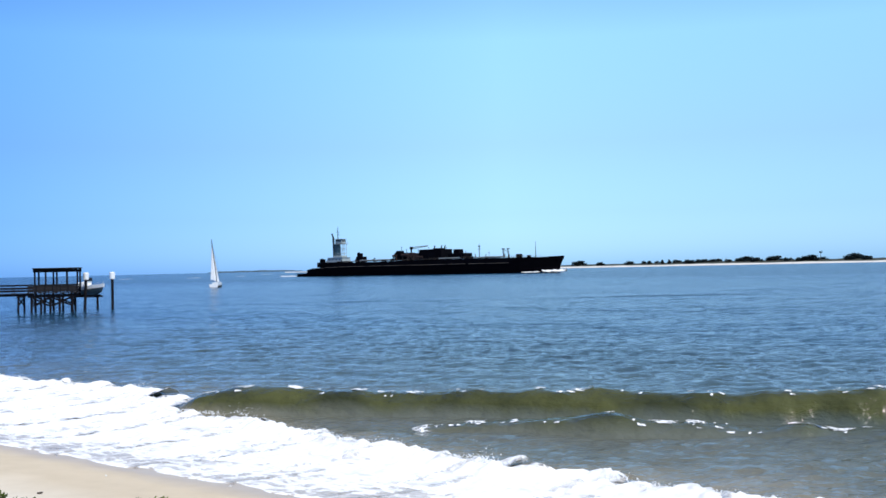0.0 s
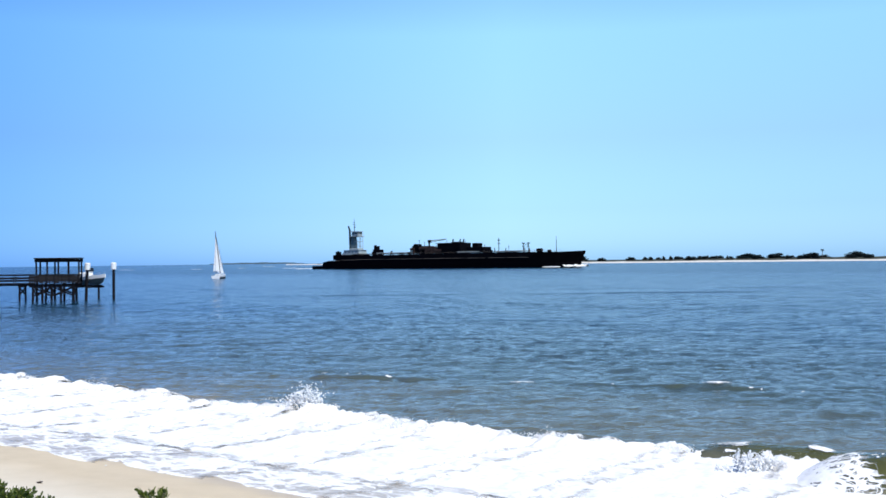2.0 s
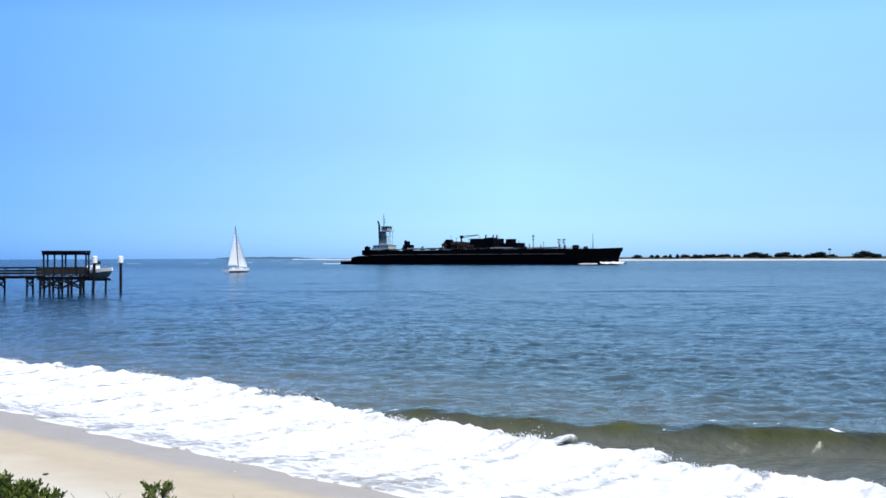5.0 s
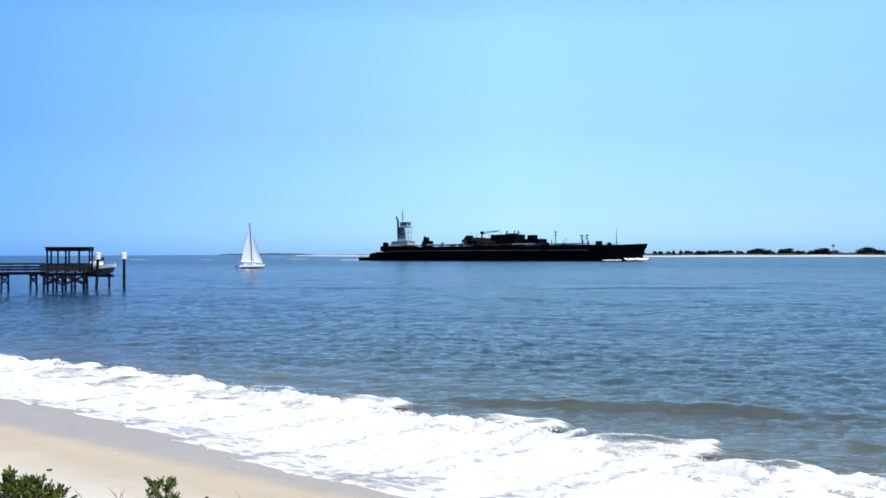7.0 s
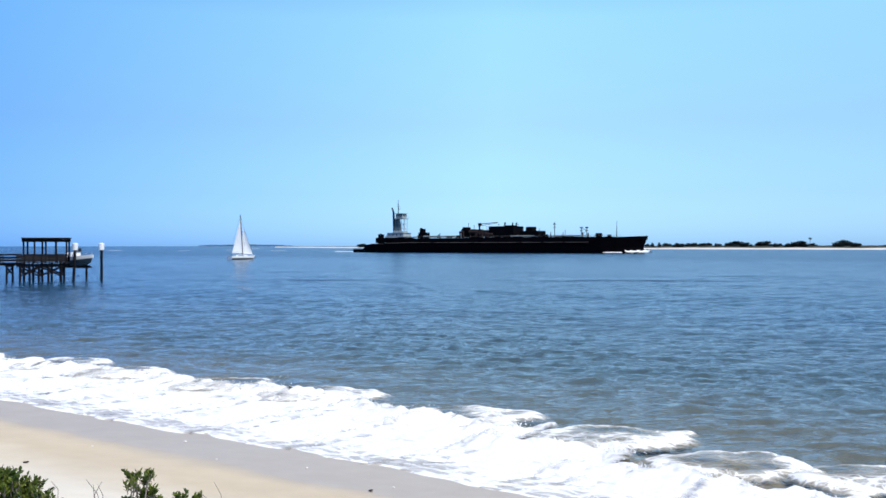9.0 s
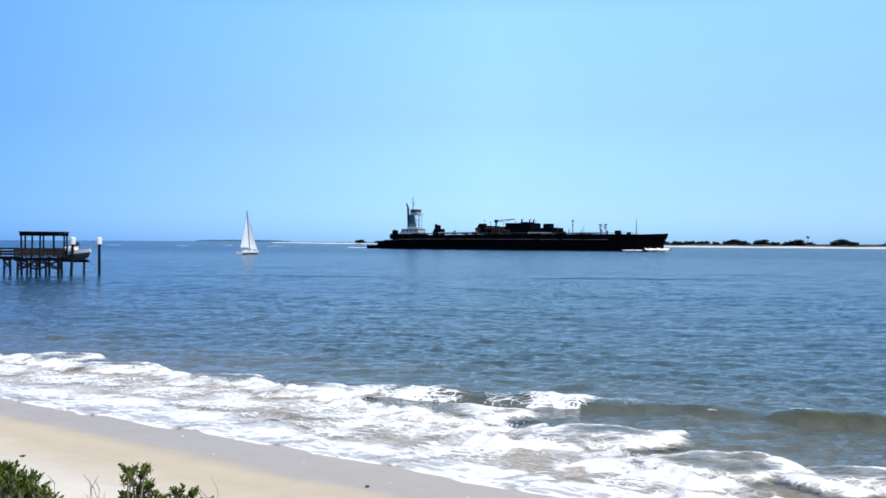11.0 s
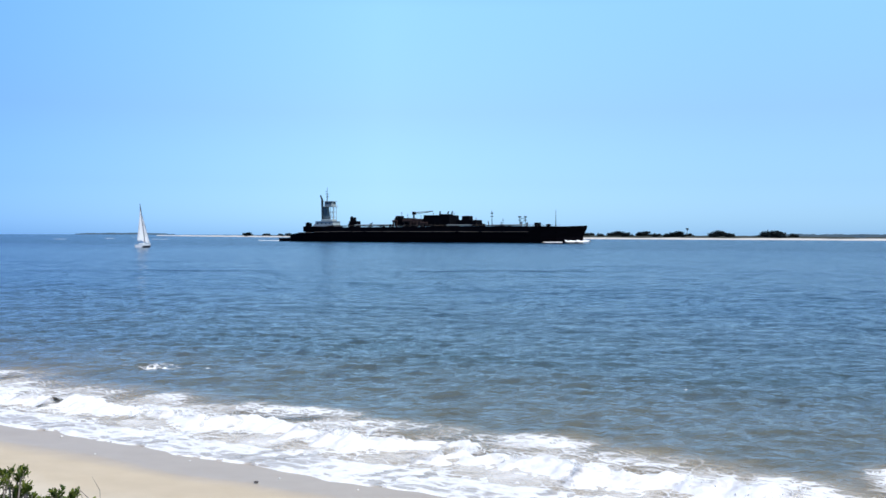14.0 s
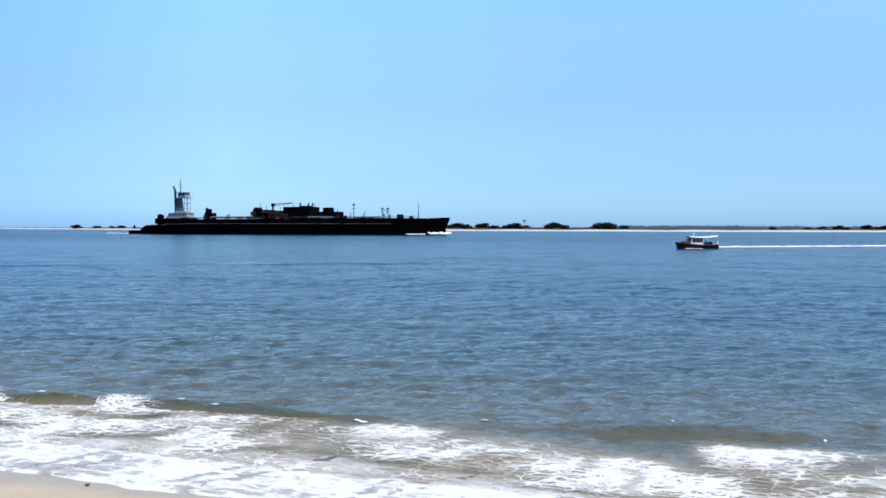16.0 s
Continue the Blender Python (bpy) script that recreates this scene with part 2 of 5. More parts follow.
TUGWHITE = plain("grey_white_paint", (0.22, 0.27, 0.28), (0.38, 0.43, 0.43), 0.5, 0.5, fine=8)
TUGGREY = plain("sea_grey_paint", (0.075, 0.115, 0.125), (0.125, 0.170, 0.178), 0.5, 0.5, fine=8, gloss=0.15)
TUGDARK = plain("dark_teal_paint", (0.018, 0.030, 0.034), (0.038, 0.055, 0.060), 0.5, 0.5, fine=8, gloss=0.15)
GLASS = plain("dark_window_glass", (0.010, 0.014, 0.018), (0.020, 0.026, 0.032), 1.0, 0.08, bump=0.0)
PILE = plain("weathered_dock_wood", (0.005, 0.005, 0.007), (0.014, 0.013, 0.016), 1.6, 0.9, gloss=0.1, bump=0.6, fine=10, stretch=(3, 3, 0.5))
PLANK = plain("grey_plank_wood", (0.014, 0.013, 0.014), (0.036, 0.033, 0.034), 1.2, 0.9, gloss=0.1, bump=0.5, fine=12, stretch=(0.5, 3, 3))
WHITEGEL = plain("white_gelcoat", (0.74, 0.75, 0.75), (0.83, 0.83, 0.82), 0.8, 0.25, bump=0.03)
WHITECAP = plain("white_vinyl_cap", (0.76, 0.77, 0.77), (0.84, 0.84, 0.83), 2.0, 0.45, bump=0.05)
# gelcoat grey, darkened to hold the shadow under the lift boat's gunwale
HULLGREY = plain("shade_grey_gelcoat", (0.10, 0.12, 0.12), (0.16, 0.18, 0.18), 0.8, 0.3, bump=0.03)
ALU = plain("anodised_aluminium", (0.45, 0.46, 0.47), (0.6, 0.61, 0.62), 2.0, 0.35, metal=0.9, bump=0.02)
NAVYHULL = plain("dark_maroon_hull", (0.010, 0.004, 0.005), (0.020, 0.007, 0.008), 0.6, 0.3, bump=0.02, gloss=0.25)
WOOD = plain("varnished_teak", (0.09, 0.035, 0.018), (0.15, 0.065, 0.034), 2.0, 0.35, bump=0.1, stretch=(0.4, 3, 3))
DARKSPAR = plain("dark_grey_spar", (0.03, 0.03, 0.035), (0.06, 0.06, 0.065), 1.0, 0.5, bump=0.02)
BLACK = plain("black_rubber", (0.010, 0.010, 0.011), (0.022, 0.022, 0.022), 2.0, 0.7)
BARK = plain("grey_bark", (0.06, 0.05, 0.04), (0.14, 0.12, 0.10), 4.0, 0.95, bump=0.6, stretch=(2, 2, 0.5))
TWIG = plain("dry_grey_twig", (0.16, 0.13, 0.11), (0.30, 0.26, 0.22), 8.0, 0.95, bump=0.3)
DRIFT = plain("dark_driftwood", (0.03, 0.024, 0.02), (0.08, 0.062, 0.05), 9.0, 0.95, bump=0.5)
SHELL = plain("white_shell", (0.7, 0.68, 0.64), (0.82, 0.8, 0.76), 20.0, 0.5)


def sail_material():
    m, nd, ln, bsdf = nodes_of("white_sailcloth")
    tc = nd.new("ShaderNodeTexCoord")
    w = nd.new("ShaderNodeTexWave")
    w.bands_direction = "Z"
    w.inputs["Scale"].default_value = 0.35
    ln.new(tc.outputs["Object"], w.inputs["Vector"])
    k = noise_node(nd, ln, 1.5, 4, tc.outputs["Object"])
    f = maths(nd, ln, "ADD", maths(nd, ln, "MULTIPLY", w.outputs["Fac"], 0.3), maths(nd, ln, "MULTIPLY", k.outputs[0], 0.7))
    c = ramp_node(nd, ln, f, [(0.3, (0.82, 0.83, 0.83)), (0.7, (0.90, 0.90, 0.89))])
    ln.new(c.outputs[0], bsdf.inputs["Base Color"])
    bsdf.inputs["Roughness"].default_value = 0.8
    t = nd.new("ShaderNodeBsdfTranslucent")
    ln.new(c.outputs[0], t.inputs[0])
    mx = nd.new("ShaderNodeMixShader")
    mx.inputs[0].default_value = 0.3
    ln.new(bsdf.outputs[0], mx.inputs[1])
    ln.new(t.outputs[0], mx.inputs[2])
    ln.new(mx.outputs[0], nd["Material Output"].inputs["Surface"])
    return m


def leaf_material(name, c1, c2, through=0.3, gloss=0.4):
    m, nd, ln, bsdf = nodes_of(name)
    g = nd.new("ShaderNodeNewGeometry")
    r = ramp_node(nd, ln, g.outputs["Random Per Island"], [(0.0, c1), (1.0, c2)])
    ln.new(r.outputs[0], bsdf.inputs["Base Color"])
    bsdf.inputs["Roughness"].default_value = 0.5
    bsdf.inputs["Specular IOR Level"].default_value = gloss
    t = nd.new("ShaderNodeBsdfTranslucent")
    ln.new(r.outputs[0], t.inputs[0])
    mx = nd.new("ShaderNodeMixShader")
    mx.inputs[0].default_value = through
    ln.new(bsdf.outputs[0], mx.inputs[1])
    ln.new(t.outputs[0], mx.inputs[2])
    ln.new(mx.outputs[0], nd["Material Output"].inputs["Surface"])
    return m


SAIL = sail_material()
LEAF = leaf_material("shrub_leaf", (0.030, 0.062, 0.008), (0.17, 0.21, 0.030), 0.3)
# dark island foliage, its green shifted to blue to paint in haze
TREELEAF = leaf_material("haze_tinted_tree_leaf", (0.004, 0.008, 0.009), (0.011, 0.017, 0.018), 0.05, 0.03)
# the haze of distance is put into the woods' pale blue colour
FARWOOD = plain("haze_tinted_far_woods", (0.035, 0.07, 0.10), (0.065, 0.105, 0.135), 0.02, 0.95, bump=0.0)


# ---- mesh helpers ----
def link_mesh(name, bm, material, parent=None, label="", smooth=False):
    me = bpy.data.meshes.new(name)
    bmesh.ops.recalc_face_normals(bm, faces=bm.faces)
    bm.to_mesh(me)
    bm.free()
    me.materials.append(material)
    if smooth:
        me.polygons.foreach_set("use_smooth", [True] * len(me.polygons))
    ob = new(name, me)
    if parent:
        ob.parent = parent
    if label:
        ob["label"] = label
    return ob


def part(name, bm, material, parent, label="", smooth=False):
    return link_mesh(name, bm, material, parent, label, smooth)


def thing(name, m=None):
    ob = new(name)
    ob.matrix_basis = m or Matrix()
    return ob


def sheet(name, co, rows, cols, material, cover=None, smooth=True):
    """A grid of rows x cols points as one mesh object."""
    idx = np.arange(rows * cols).reshape(rows, cols)
    quads = np.stack([idx[:-1, :-1], idx[:-1, 1:], idx[1:, 1:], idx[1:, :-1]], -1).reshape(-1, 4)
    if cover is not None:            # leave out what holds no froth
        quads = quads[np.asarray(cover).ravel()[quads].max(axis=1) > 0.04]
    me = bpy.data.meshes.new(name)
    me.vertices.add(len(co))
    me.vertices.foreach_set("co", np.asarray(co, dtype=np.float32).ravel())
    me.loops.add(quads.size)
    me.loops.foreach_set("vertex_index", quads.ravel().astype(np.int32))
    me.polygons.add(len(quads))
    me.polygons.foreach_set("loop_start", np.arange(0, quads.size, 4, dtype=np.int32))
    me.polygons.foreach_set("loop_total", np.full(len(quads), 4, dtype=np.int32))
    me.update(calc_edges=True)
    if smooth:
        me.polygons.foreach_set("use_smooth", [True] * len(quads))
    if cover is not None:
        me.attributes.new("cover", "FLOAT", "POINT").data.foreach_set("value", np.asarray(cover, dtype=np.float32).ravel())
    me.materials.append(material)
    return new(name, me)


def box(bm, c, s, rz=0.0, bevel=0.0, ry=0.0):
    m = Matrix.Translation(c) @ pose(0, 0, 0, 0, ry, rz) @ Matrix.Diagonal((s[0], s[1], s[2], 1))
    got = bmesh.ops.create_cube(bm, size=1.0, matrix=m)
    if bevel:
        edges = list({e for v in got["verts"] for e in v.link_edges})
        bmesh.ops.bevel(bm, geom=edges, offset=bevel, segments=1, affect="EDGES")
    return bm


def rod(bm, p, q, r, r2=None, n=8):
    p, q = Vector(p), Vector(q)
    d = q - p
    m = Matrix.Translation((p + q) / 2) @ d.to_track_quat("Z", "Y").to_matrix().to_4x4()
    bmesh.ops.create_cone(bm, cap_ends=True, segments=n, radius1=r, radius2=r if r2 is None else r2, depth=d.length, matrix=m)
    return bm


def loft(bm, sections, closed=True, caps=True):
    rings = [[bm.verts.new(p) for p in s] for s in sections]
    n = len(rings[0])
    for a, b in zip(rings, rings[1:]):
        for i in range(n if closed else n - 1):
            j = (i + 1) % n
            bm.faces.new((a[i], a[j], b[j], b[i]))
    if caps and closed:
        bm.faces.new(rings[0])
        bm.faces.new(list(reversed(rings[-1])))
    return bm


def fresh():
    return bmesh.new()


def nz(x, y, z=0.0):
    return noise.noise((x, y, z))


# ---- ground and sea ----
BEACH_N = [-60, -20, -16, -13, -9, -6, 1.5, 12, 40, 120]
BEACH_Z = [3.2, 2.9, 2.8, 2.4, 1.15, 0.64, 0.0, -0.9, -2.0, -3.0]


def beach_z(n):
    return np.interp(n, BEACH_N, BEACH_Z)


def build_ground():
    r = np.concatenate([[0.0], np.geomspace(1.0, 60, 150), np.geomspace(63, 4980, 50)])
    a = np.radians(np.linspace(-180, 180, 361))
    R_, A_ = np.meshgrid(r, a, indexing="ij")
    x, y = R_ * np.sin(A_), R_ * np.cos(A_)
    n = (x - SHORE.x) * OFF.x + (y - SHORE.y) * OFF.y
    z = beach_z(n)
    flat = n > -7
    bumps = 0.03 * np.sin(x * 0.9 + 0.4 * np.sin(y * 0.7)) * np.sin(y * 0.8 + 0.5 * np.sin(x * 0.6))
    z = z + np.where(flat, bumps * np.clip((1.0 - n) / 6, 0, 1), bumps * 3)
    ob = sheet("ground", np.stack([x, y, z], -1).reshape(-1, 3), len(r), len(a), SAND)
    tagged(ob, "pale beach sand, dry on top and wet by the surf", "beach", kind="structure")


def sea_height(x, y, fade):
    rnd = np.random.RandomState(4)
    h = np.zeros_like(x)
    wx = x + 1.2 * np.sin(y * 0.21 + 0.5) + 0.8 * np.sin(x * 0.13 + y * 0.08)
    wy = y + 1.5 * np.sin(x * 0.17) + 0.7 * np.sin(x * 0.41 + y * 0.2)
    for i in range(46):
        lam = 0.42 * 1.09 ** i
        th = rnd.normal(-0.3, 0.9)
        kx, ky = 2 * np.pi / lam * np.sin(th), 2 * np.pi / lam * np.cos(th)
        amp = 0.0090 * lam ** 0.45 if lam < 1.3 else 0.0090 * 1.3 ** 0.45 * (1.3 / lam) ** 0.12
        group = 0.6 + 0.6 * np.sin(x * rnd.uniform(0.05, 0.2) + y * rnd.uniform(0.05, 0.25) + rnd.uniform(0, 6))
        ph = kx * wx + ky * wy + rnd.uniform(0, 6.28)
        h += amp * group * (np.sin(ph) + 0.25 * np.cos(2 * ph)) * np.clip(fade * lam, 0, 1)
    return h


def build_sea():
    r = np.concatenate([np.geomspace(11, 260, 620), np.geomspace(268, 4950, 70)])
    a = np.radians(np.linspace(-42, 52, 470))
    R_, A_ = np.meshgrid(r, a, indexing="ij")
    x, y = R_ * np.sin(A_), R_ * np.cos(A_)
    z = sea_height(x, y, np.clip(75.0 / R_, 0, 1) + (R_ < 60)) * np.clip((400 - R_) / 150, 0, 1)
    ob = sheet("water", np.stack([x, y, z], -1).reshape(-1, 3), len(r), len(a), WATER)
    return tagged(ob, "blue-grey rippled sea, silty green-brown by the beach", "sea", kind="structure")


build_ground()
SEA = build_sea()

# far shore: bearing in degrees, distance of its waterline, height factor
ISLE = [(-9, 2050, 0.25), (-6.2, 1600, 0.4), (-2.2, 1320, 0.6), (4, 1130, 0.8), (10, 1040, 0.9), (16, 1000, 1.0), (24, 950, 1.0), (30, 915, 0.75), (38, 915, 0.8), (48, 960, 0.9), (62, 1100, 1.0)]


def isle_at(bearing, inland=0.0):
    b = [k[0] for k in ISLE]
    d = np.interp(bearing, b, [k[1] for k in ISLE]) + inland
    return Vector((d * math.sin(radians(bearing)), d * math.cos(radians(bearing)), 0))


def build_island():
    prof = [(-40, -2.5), (-6, -0.35), (6, 0.3), (16, 0.65), (30, 0.95), (42, 1.6), (60, 2.9), (90, 3.6), (130, 3.2), (200, 3.4), (300, 2.4), (420, -2.0)]
    bs = np.linspace(-9, 62, 240)
    co = []
    for b in bs:
        f = np.interp(b, [k[0] for k in ISLE], [k[2] for k in ISLE])
        for d, z in prof:
            p = isle_at(b, d + 9 * nz(b * 0.35, 3.1))
            zz = z * (f if z > 0 else 1) + (0.5 * nz(b * 1.3, d * 0.03) + 0.3 * nz(b * 5, d * 0.05) if z > 1.8 else 0)
            co.append((p.x, p.y, zz))
    ob = sheet("far_shore", co, len(bs), len(prof), ISLAND)
    tagged(ob, "low sandy island with dune grass and scrub", "island", kind="structure")


build_island()


def build_far_woods():
    rnd = random.Random(5)
    for b0, b1, dist, top in ((-13.2, -8.0, 4300, 8.0), (24, 33, 2900, 8.5), (30, 62, 2300, 7.0)):
        bs = np.linspace(b0, b1, int((b1 - b0) * 14))
        co = []
        for i, b in enumerate(bs):
            ends = min(1, min(b - b0, b1 - b) / 1.0)
            h = top * (0.35 + 0.65 * ends) * (0.8 + 0.3 * nz(b * 0.9, 1.7) + 0.25 * nz(b * 4.5, 7.1)) + rnd.uniform(-0.4, 0.4)
            for d, z in ((0, -1), (5, h * 0.7), (30, h), (120, h * 0.95), (200, -1)):
                q = dist + d
                co.append((q * math.sin(radians(b)), q * math.cos(radians(b)), z))
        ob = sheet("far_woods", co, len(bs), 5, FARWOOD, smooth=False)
        tagged(ob, "hazy dark line of far woods on the horizon", "woods", kind="stuff")


build_far_woods()


# ---- trees of the far shore ----
def crown_mesh(seed, w, h, leaves, leaf):
    rnd = random.Random(seed)
    bm = fresh()
    lumps = []
    for i in range(13):
        a = rnd.uniform(0, 6.28)
        q = 0.38 * w * rnd.random() ** 0.7
        lumps.append((Vector((q * math.cos(a), q * math.sin(a), h * rnd.uniform(0.08, 0.66) * (1 - 0.62 * (q / (0.38 * w)) ** 2))), w * rnd.uniform(0.14, 0.25), h * rnd.uniform(0.2, 0.32)))
    for c, rw, rh in lumps:
        m = Matrix.Translation(c) @ Matrix.Diagonal((rw * 0.8, rw * 0.8, rh * 0.8, 1))
        bmesh.ops.create_icosphere(bm, subdivisions=1, radius=1, matrix=m)
    for i in range(leaves):
        c, rw, rh = rnd.choice(lumps)
        d = Vector((rnd.gauss(0, 1), rnd.gauss(0, 1), rnd.gauss(0, 1))).normalized()
        p = c + Vector((d.x * rw, d.y * rw, d.z * rh)) * rnd.uniform(0.75, 1.2)
        s = leaf * rnd.uniform(0.6, 1.3)
        u = Vector((rnd.gauss(0, 1), rnd.gauss(0, 1), rnd.gauss(0, 1))).normalized()
        v = u.cross(d).normalized() if u.cross(d).length > 0.05 else u.orthogonal()
        bm.faces.new([bm.verts.new(p + k) for k in (u * s, v * s * 0.6, -u * s, -v * s * 0.6)])
    return bm


def make_tree(seed, w, h, label, cat="tree", trunk=0.55):
    t = thing("tree")
    bm = fresh()
    rod(bm, (0, 0, -1.0), (0.15, 0.1, h * trunk), w * 0.035 + 0.12, w * 0.02 + 0.05, 7)
    for k in range(4):
        a = k * 1.6 + seed
        rod(bm, (0.08, 0.05, h * trunk * 0.55), (w * 0.28 * math.cos(a), w * 0.28 * math.sin(a), h * 0.6), w * 0.018 + 0.05, 0.03, 5)
    part("trunk", bm, BARK, t)
    part("crown", crown_mesh(seed, w, h, 520, max(0.28, w * 0.05)), TREELEAF, t)
    return tagged(t, label, cat, "trees of the far shore")


def make_palm(label):
    t = thing("tree")
    bm = fresh()
    rod(bm, (0, 0, -1), (0.2, 0, 7.6), 0.28, 0.2, 7)
    part("trunk", bm, BARK, t)
    rnd = random.Random(8)
    bm = fresh()
    for i in range(70):
        d = Vector((rnd.gauss(0, 1), rnd.gauss(0, 1), rnd.gauss(0.1, 0.8))).normalized()
        u = d.orthogonal().normalized()
        p = Vector((0.2, 0, 8.0))
        L_ = rnd.uniform(1.2, 1.9)
        bm.faces.new([bm.verts.new(k) for k in (p, p + d * L_ * 0.6 + u * 0.32, p + d * L_, p + d * L_ * 0.6 - u * 0.32)])
    part("crown", bm, TREELEAF, t)
    return tagged(t, label, "tree", "trees of the far shore")


def build_trees():
    wide = make_tree(1, 17.0, 7.0, "broad dark live oak thicket on the sandy island", trunk=0.45)
    mid = make_tree(2, 11.0, 6.2, "dark rounded shrubby tree on the sandy island")
    small = make_tree(3, 7.0, 4.8, "small dark bushy tree on the sandy island")
    thin = make_tree(4, 4.0, 5.2, "narrow dark young tree on the sandy island")
    hill = make_tree(5, 26.0, 7.6, "long dark oak thicket on the island dune", trunk=0.4)
    spots = [(10.5, mid), (11.3, small), (11.6, small), (12.05, small), (12.3, thin), (12.7, thin), (13.1, mid), (13.7, mid), (13.95, small), (14.3, mid), (14.6, mid), (15.1, mid), (15.35, small),
             (15.75, thin), (15.9, small), (16.5, mid), (16.8, wide), (17.35, mid), (18.1, mid), (18.3, wide), (18.85, small), (19.1, small), (19.55, mid), (19.8, small), (20.1, wide), (20.75, mid),
             (22.1, mid), (22.4, hill), (22.9, mid), (24.9, hill), (25.4, hill), (26.2, mid), (-4.09, wide), (-3.08, mid), (-2.9, small), (-2.27, mid), (-1.78, mid), (-1.1, thin), (-0.4, mid), (0.3, wide), (0.8, mid), (1.7, mid),
             (3.2, wide), (4.6, mid), (6.1, mid), (7.7, wide), (8.9, mid), (34.2, mid), (36.0, mid), (36.7, mid), (37.5, wide), (37.9, mid), (38.9, wide), (39.4, mid), (39.9, wide), (41.2, mid), (43.0, wide)]
    used = set()
    rnd = random.Random(11)
    for b, src in spots:
        ob = src if src not in used else None
        f = float(np.interp(b, [k[0] for k in ISLE], [k[2] for k in ISLE]))
        p = isle_at(b, rnd.uniform(52, 80))
        far = np.interp(b, [-5, 5, 12], [1.0, 0.95, 1.0])
        s = rnd.uniform(0.85, 1.12) * far * (0.7 if b > 33 else 1.0)
        m = pose(p.x, p.y, 2.5 * f, 0, 0, rnd.uniform(0, 360))
        if ob:
            used.add(src)
            ob.scale = (s, s, s)
            ob.matrix_basis = m @ Matrix.Diagonal((s, s, s, 1))
        else:
            c = copy_thing(src, m)
            c.scale = (s, s, s)
    palm = make_palm("lone tall palm with a round dark crown")
    p = isle_at(20.62, 60)
    palm.matrix_basis = pose(p.x, p.y, 2.3)


build_trees()


# ---- barge and pushing tug ----
def hull_section(x, half, keel, top, flare=1.0, lean=0.0):
    """Ring of a ship's cross-section at x, from the port rail round the keel to the starboard rail."""
    b = half
    return [(x + lean, b * flare, top), (x, b, top * 0.45), (x, b * 0.98, 0.0), (x, b * 0.85, keel * 0.8), (x, b * 0.3, keel),
            (x, -b * 0.3, keel), (x, -b * 0.85, keel * 0.8), (x, -b * 0.98, 0.0), (x, -b, top * 0.45), (x + lean, -b * flare, top)]


def railing(parent, pts, h, post_r, mat, label=""):
    bm = fresh()
    for p, q in zip(pts, pts[1:]):
        p, q = Vector(p), Vector(q)
        n = max(1, int((q - p).length / 4.0))
        for i in range(n + 1):
            a = p.lerp(q, i / n)
            rod(bm, a, a + Vector((0, 0, h)), post_r, n=5)
        for k in (0.5, 1.0):
            rod(bm, p + Vector((0, 0, h * k)), q + Vector((0, 0, h * k)), post_r * 0.8, n=5)
    return part("railing", bm, mat, parent, label)


